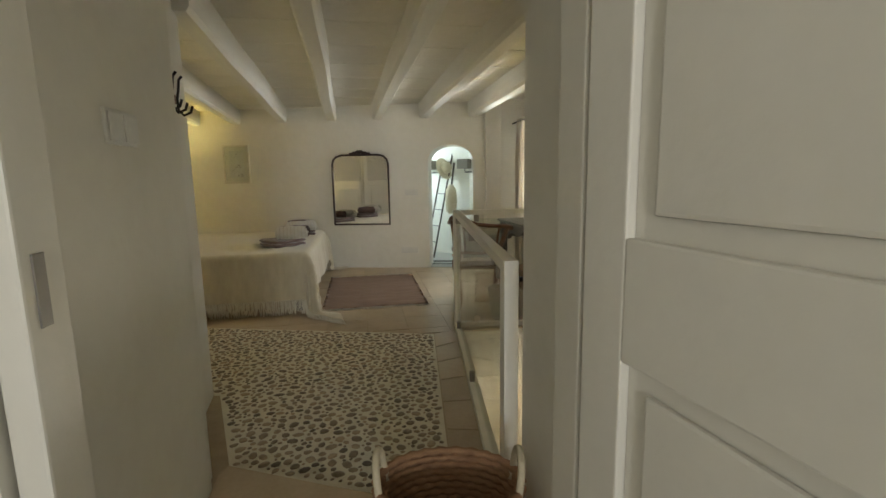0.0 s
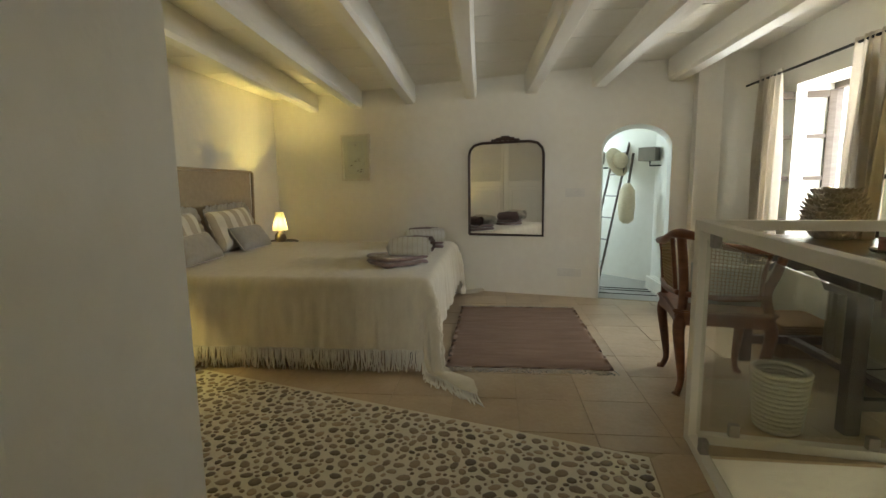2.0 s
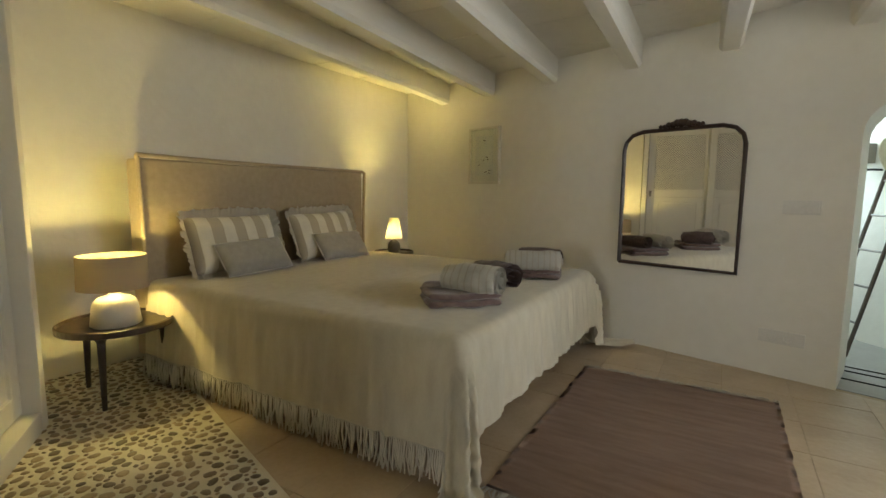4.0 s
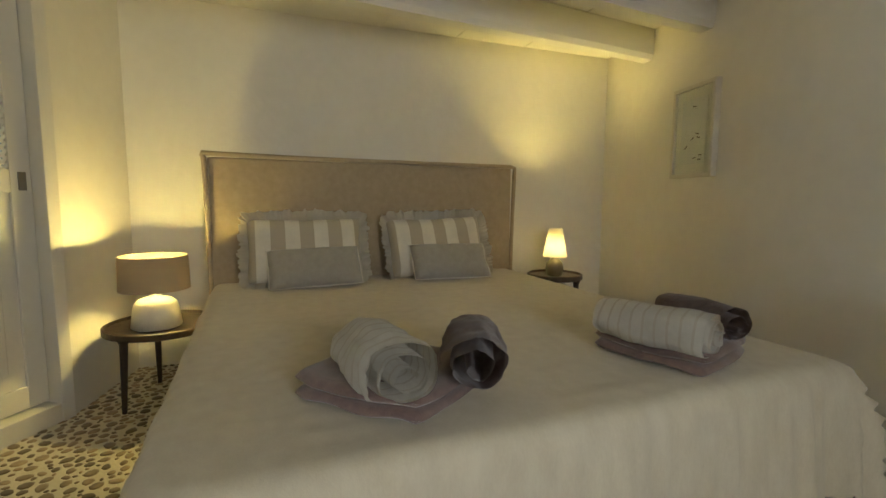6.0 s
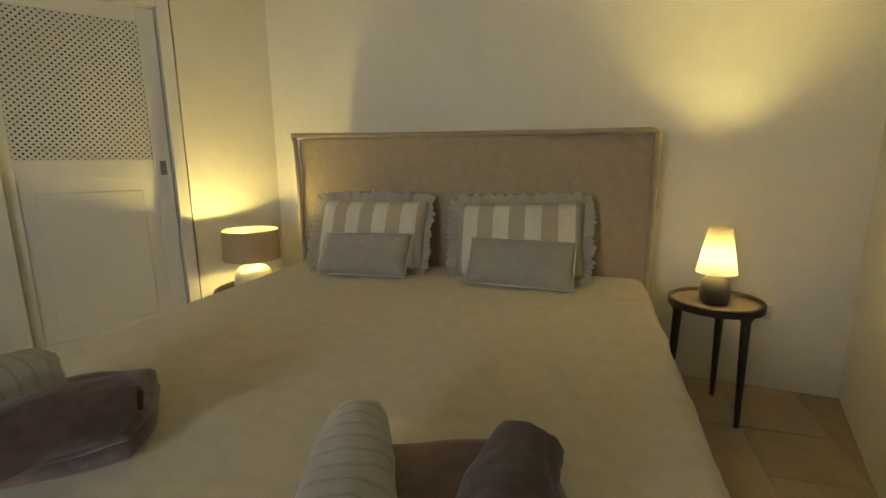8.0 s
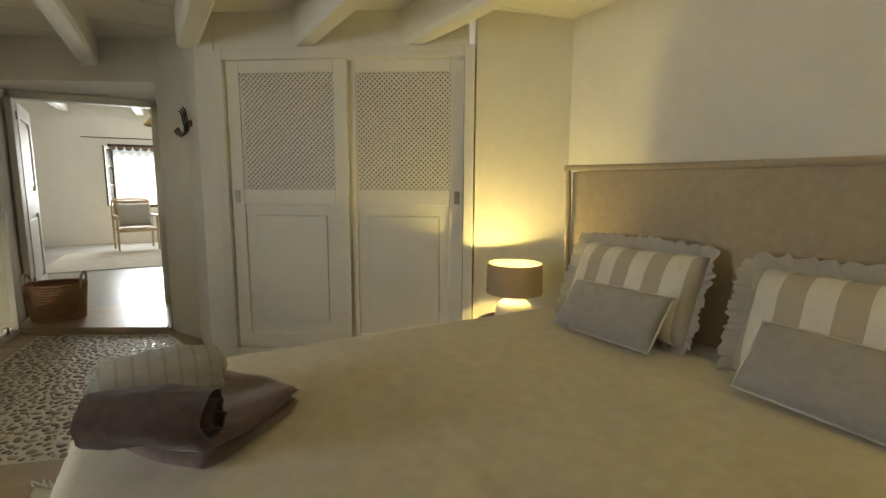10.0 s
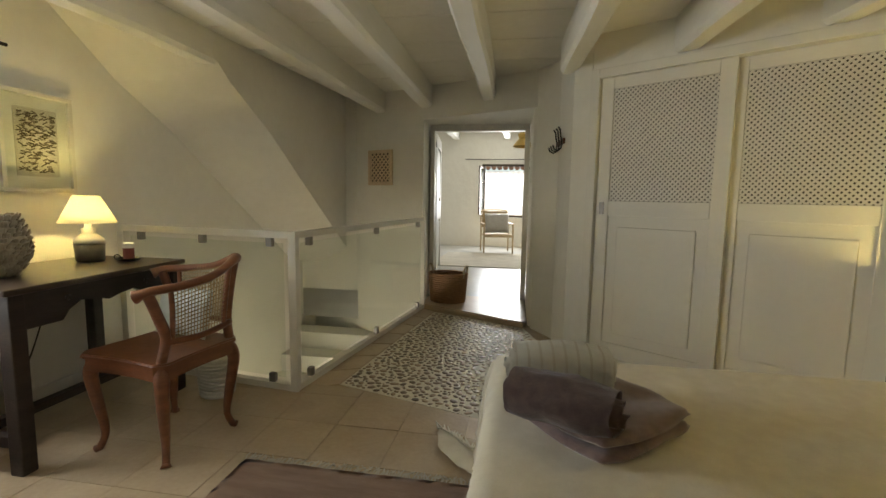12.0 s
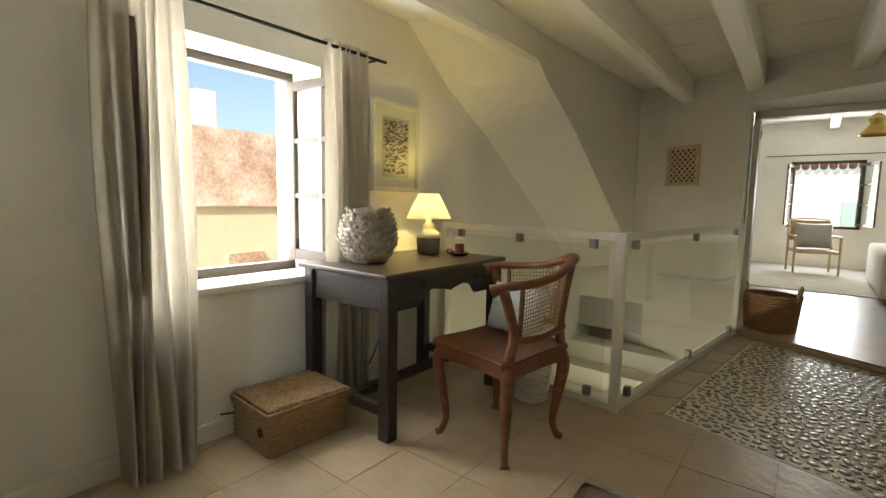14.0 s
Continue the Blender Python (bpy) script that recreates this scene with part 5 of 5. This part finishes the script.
for s in (-1, 1):
    part("lower_rail", tube(bmesh.new(), curve_pts([(0.02, s * 0.29, 0.545), (0.13, s * 0.20, 0.535), (0.20, s * 0.12, 0.535), (0.275, s * 0.02, 0.545)], 18), 0.015, 8), CHAIRWOOD, ch, smooth=True)
    part("upright", tube(bmesh.new(), curve_pts([(0.0, s * 0.285, 0.45), (0.022, s * 0.275, 0.56), (0.0, s * 0.30, 0.66), (-0.03, s * 0.318, 0.76)], 18), 0.022, 10), CHAIRWOOD, ch, smooth=True)
    part("inner_upright", tube(bmesh.new(), curve_pts([(0.045, s * 0.262, 0.54), (0.05, s * 0.27, 0.66), (0.05, s * 0.295, 0.775)], 10), 0.011, 8), CHAIRWOOD, ch, smooth=True)
    part("inner_upright", tube(bmesh.new(), curve_pts([(0.245, s * 0.055, 0.54), (0.26, s * 0.06, 0.68), (0.28, s * 0.065, 0.83)], 10), 0.011, 8), CHAIRWOOD, ch, smooth=True)
part("upright", tube(bmesh.new(), curve_pts([(0.27, 0, 0.45), (0.262, 0, 0.56), (0.278, 0, 0.70), (0.303, 0, 0.845)], 18), 0.023, 10), CHAIRWOOD, ch, "carved middle upright", True)


def cane_panel(p0, p1, q0, q1):
    p0, p1, q0, q1 = map(Vector, (p0, p1, q0, q1))
    bm = bmesh.new()
    for i in range(1, 16):
        t = i / 16
        tube(bm, [p0.lerp(p1, t), q0.lerp(q1, t)], 0.0024, 4)
    for i in range(1, 14):
        t = i / 14
        tube(bm, [p0.lerp(q0, t), p1.lerp(q1, t)], 0.0024, 4)
    return part("cane_panel", bm, CANE, ch, "woven cane panel")


for s in (-1, 1):
    cane_panel((0.055, s * 0.258, 0.545), (0.24, s * 0.06, 0.545), (0.06, s * 0.285, 0.775), (0.27, s * 0.072, 0.82))
pc = tagged(part("chair_cushion", pillow(bmesh.new(), 0.34, 0.24, 0.09), mat("pale_blue_linen", (0.62, 0.67, 0.66), None, 0.9, bump=0.3, bump_scale=220), smooth=True), "pale blue-grey cushion on the wooden chair", "cushion")
pc.matrix_world = CHAIR_AT @ pose(0.075, 0.105, 0.585, 0, 0, 42) @ pose(0, 0, 0, 0, 16, 0)

# ---- woven things ----


def woven(bm, outline, z0, z1, rows, depth, bulge=0.0):
    """Stacked rounded strands round a plan outline."""
    for k in range(rows):
        z = z0 + (z1 - z0) * (k + 0.5) / rows
        s = 1 + bulge * math.sin(math.pi * (k + 0.5) / rows)
        pts = []
        n = len(outline)
        for i, (x, y) in enumerate(outline):
            o = 1 + depth * (1 if (i + k) % 2 else -1)
            pts.append((x * s * o, y * s * o, z))
        tube(bm, pts + pts[:1], (z1 - z0) / rows * 0.58, 5)
    return bm


def rect_outline(a, b, n=14):
    pts = []
    for (x0, y0), (x1, y1), m_ in (((-a, -b), (a, -b), n), ((a, -b), (a, b), n), ((a, b), (-a, b), n), ((-a, b), (-a, -b), n)):
        pts += [(x0 + (x1 - x0) * k / m_, y0 + (y1 - y0) * k / m_) for k in range(m_)]
    return pts


def round_outline(r, n=44, ry=None):
    return [(r * math.cos(2 * math.pi * k / n), (ry or r) * math.sin(2 * math.pi * k / n)) for k in range(n)]


sb = thing("storage_box", pose(4.41, 0.54, 0, 0, 0, -4), "woven seagrass storage box with a lid under the window", "box")
part("body", woven(bmesh.new(), rect_outline(0.16, 0.20), 0.0, 0.155, 11, 0.012), WICKER, sb, smooth=True)
# solid near-black block, added as painted shade between the strands
part("shade_core", bx(-0.155, -0.195, 0.004, 0.155, 0.195, 0.15), PAINTED_DARK, sb)
bm = woven(bmesh.new(), rect_outline(0.17, 0.21), 0.155, 0.20, 3, 0.012)
for k in range(24):
    y = -0.2 + 0.4 * (k + 0.5) / 24
    tube(bm, [(-0.165 + 0.33 * i / 14, y, 0.203 + 0.003 * (1 if (i + k) % 2 else -1)) for i in range(15)], 0.009, 5)
part("lid", bm, WICKER, sb, smooth=True)
# uncut handle hole: a disc coloured as dark as its shade
part("painted_handle_hole", lathe(bmesh.new(), [(0.022, 0), (0.022, 0.006)], 14, m=pose(-0.10, 0.205, 0.10, -90, 0, 0)), PAINTED_DARK, sb)
wb = thing("waste_basket", pose(3.72, -0.55, 0), "small round white woven waste basket", "waste basket")
bm = bmesh.new()
for k in range(13):
    z = 0.02 + k * 0.021
    r = 0.085 + 0.022 * k / 12
    pts = [((r + 0.003 * (1 if (i + k) % 2 else -1)) * math.cos(2 * math.pi * i / 40), (r + 0.003 * (1 if (i + k) % 2 else -1)) * math.sin(2 * math.pi * i / 40), z) for i in range(40)]
    tube(bm, pts + pts[:1], 0.0115, 5)
part("body", bm, WHITEWICKER, wb, smooth=True)
part("bottom", lathe(bmesh.new(), [(0.08, 0.0), (0.085, 0.012)], 24), WHITEWICKER, wb)
bk = thing("wicker_basket", pose(2.78, -3.12, 0.045, 0, 0, -10), "oval brown wicker basket with two pale handles by the doorway", "basket")
bm = bmesh.new()
for k in range(14):
    z = 0.012 + k * 0.0225
    s = 0.88 + 0.14 * k / 13
    pts = [((0.205 * s + 0.004 * (1 if (i + k) % 2 else -1)) * math.cos(2 * math.pi * i / 52), (0.15 * s + 0.004 * (1 if (i + k) % 2 else -1)) * math.sin(2 * math.pi * i / 52), z) for i in range(52)]
    tube(bm, pts + pts[:1], 0.0125, 5)
part("body", bm, BASKETMAT, bk, smooth=True)
bm = lathe(bmesh.new(), [(1.0, 0.0), (1.0, 0.012)], 32)
bmesh.ops.transform(bm, matrix=Matrix.Diagonal((0.175, 0.128, 1, 1)), verts=bm.verts)
part("bottom", bm, BASKETMAT, bk)
for s in (-1, 1):
    part("handle", tube(bmesh.new(), curve_pts([(s * 0.19, -0.06, 0.27), (s * 0.20, -0.055, 0.36), (s * 0.205, 0, 0.395), (s * 0.20, 0.055, 0.36), (s * 0.19, 0.06, 0.27)], 20), 0.011, 8), SPONGE, bk, "pale rope handle", True)

# ---- floor tiles ----
ta, tb = 0.33, 0.33
for i in range(-2, 17):
    for j in range(-4, 11):
        x0, y0 = -0.4 + i * ta, -1.0 + j * tb
        g_ = 0.0015
        poly = [(x0 + g_, y0 + g_), (x0 + ta - g_, y0 + g_), (x0 + ta - g_, y0 + tb - g_), (x0 + g_, y0 + tb - g_)]
        for a, b in ((EDGE_A, EDGE_B) if y0 < 99 else 0, (M1, M0), ((4.61, -5), (4.61, 5)), ((-0.35, 5), (-0.42, -2))):
            if poly and len(poly) > 2:
                poly = clip(poly, a, b)
        if x0 + ta > 3.1 and len(poly) > 2:
            poly = clip(poly, (3.08, -0.80), (5.0, -0.835))
        if len(poly) > 2:
            bm = prism(bmesh.new(), poly, -0.012, 0.0 + random.uniform(-0.0012, 0.0012))
            if abs(sum(p[0] * q[1] - q[0] * p[1] for p, q in zip(poly, poly[1:] + poly[:1]))) > 0.002:
                part("tile", bm, TILE, bpy.data.objects["floor"])
            else:
                bm.free()
for k in range(7):
    a, b = k / 7 + 0.003, (k + 1) / 7 - 0.003
    lo, hi = Vector((3.085, -0.835)), Vector((2.87, -2.80))
    lo2, hi2 = Vector((3.275, -0.72)), Vector((3.0, -2.90))
    part("tile", prism(bmesh.new(), [tuple(lo.lerp(hi, a)), tuple(lo.lerp(hi, b)), tuple(lo2.lerp(hi2, b)), tuple(lo2.lerp(hi2, a))], -0.012, 0.0), TILE, bpy.data.objects["floor"])

# ---- pebbles ----
rnd = random.Random(11)


def inside(p):
    n, c_ = len(PB), False
    for i in range(n):
        (x0, y0), (x1, y1) = PB[i], PB[i - 1]
        if (y0 > p[1]) != (y1 > p[1]) and p[0] < (x1 - x0) * (p[1] - y0) / (y1 - y0) + x0:
            c_ = not c_
    return c_


def stone(verts, faces, x, y, r, e, a, h):
    n, base = 8, len(verts)
    wob = [rnd.uniform(0.82, 1.12) for _ in range(n)]
    for k, (s, z) in enumerate(((1.0, -0.002), (0.94, h * 0.6), (0.55, h))):
        for i in range(n):
            t = 2 * math.pi * i / n
            u, v = r * s * e * wob[i] * math.cos(t), r * s / e * wob[i] * math.sin(t)
            verts.append((x + u * math.cos(a) - v * math.sin(a), y + u * math.sin(a) + v * math.cos(a), z))
    for k in (0, 1):
        for i in range(n):
            j = (i + 1) % n
            faces.append((base + k * n + i, base + k * n + j, base + (k + 1) * n + j, base + (k + 1) * n + i))
    faces.append(tuple(base + 2 * n + i for i in range(n)))


def raw(name, verts, faces, material, parent):
    me = bpy.data.meshes.new(name)
    me.from_pydata(verts, [], faces)
    me.materials.append(material)
    for f in me.polygons:
        f.use_smooth = True
    ob = new(name, me)
    ob.parent = parent
    return ob


shapes = []
for _ in range(14):
    v_, f_ = [], []
    stone(v_, f_, 0, 0, 1.0, rnd.uniform(1.0, 1.3), 0, 0.16)
    ob_me = bpy.data.meshes.new("pebble")
    ob_me.from_pydata(v_, [], f_)
    ob_me.materials.append(PEBBLE)
    for f in ob_me.polygons:
        f.use_smooth = True
    shapes.append(ob_me)
verts, faces, singles = [], [], 0
cells, CELL = {}, 0.05
for radius, tries in ((0.025, 1500), (0.0215, 6000), (0.018, 12000), (0.0145, 20000), (0.011, 26000), (0.008, 26000)):
    for _ in range(tries):
        x, y, r = rnd.uniform(-0.42, 3.08), rnd.uniform(-2.78, 0.26), radius * rnd.uniform(0.92, 1.1)
        key = (int(x // CELL), int(y // CELL))
        near = [q for i in (-1, 0, 1) for j in (-1, 0, 1) for q in cells.get((key[0] + i, key[1] + j), ())]
        if any((q[0] - x) ** 2 + (q[1] - y) ** 2 < (q[2] + r + 0.003) ** 2 for q in near):
            continue
        if not all(inside((x + i, y + j)) for i in (-0.02, 0.02) for j in (-0.02, 0.02)):
            continue
        cells.setdefault(key, []).append((x, y, r))
        if singles < 300 and 2.05 < x < 2.8 and -1.6 < y < -0.75 and radius > 0.014:
            singles += 1
            ob = new("pebble", rnd.choice(shapes))
            ob.parent = mortar
            ob.matrix_world = pose(x, y, 0.0005, 0, 0, rnd.uniform(0, 360)) @ Matrix.Diagonal((r, r, 0.022, 1))
        else:
            stone(verts, faces, x, y, r, rnd.uniform(1.0, 1.25), rnd.uniform(0, 6.28), 0.0035)
tagged(raw("pebbles", verts, faces, PEBBLE_FAR, mortar), kind="stuff")

# woven bodies hold strands too fine to pick apart
for ob in list(bpy.data.objects):
    if ob.parent and (ob.name.split(".")[0] == "cane_panel" or (ob.parent.name.split(".")[0] in ("storage_box", "waste_basket", "wicker_basket") and ob.name.split(".")[0] in ("body", "lid"))):
        ob["kind"] = "stuff"
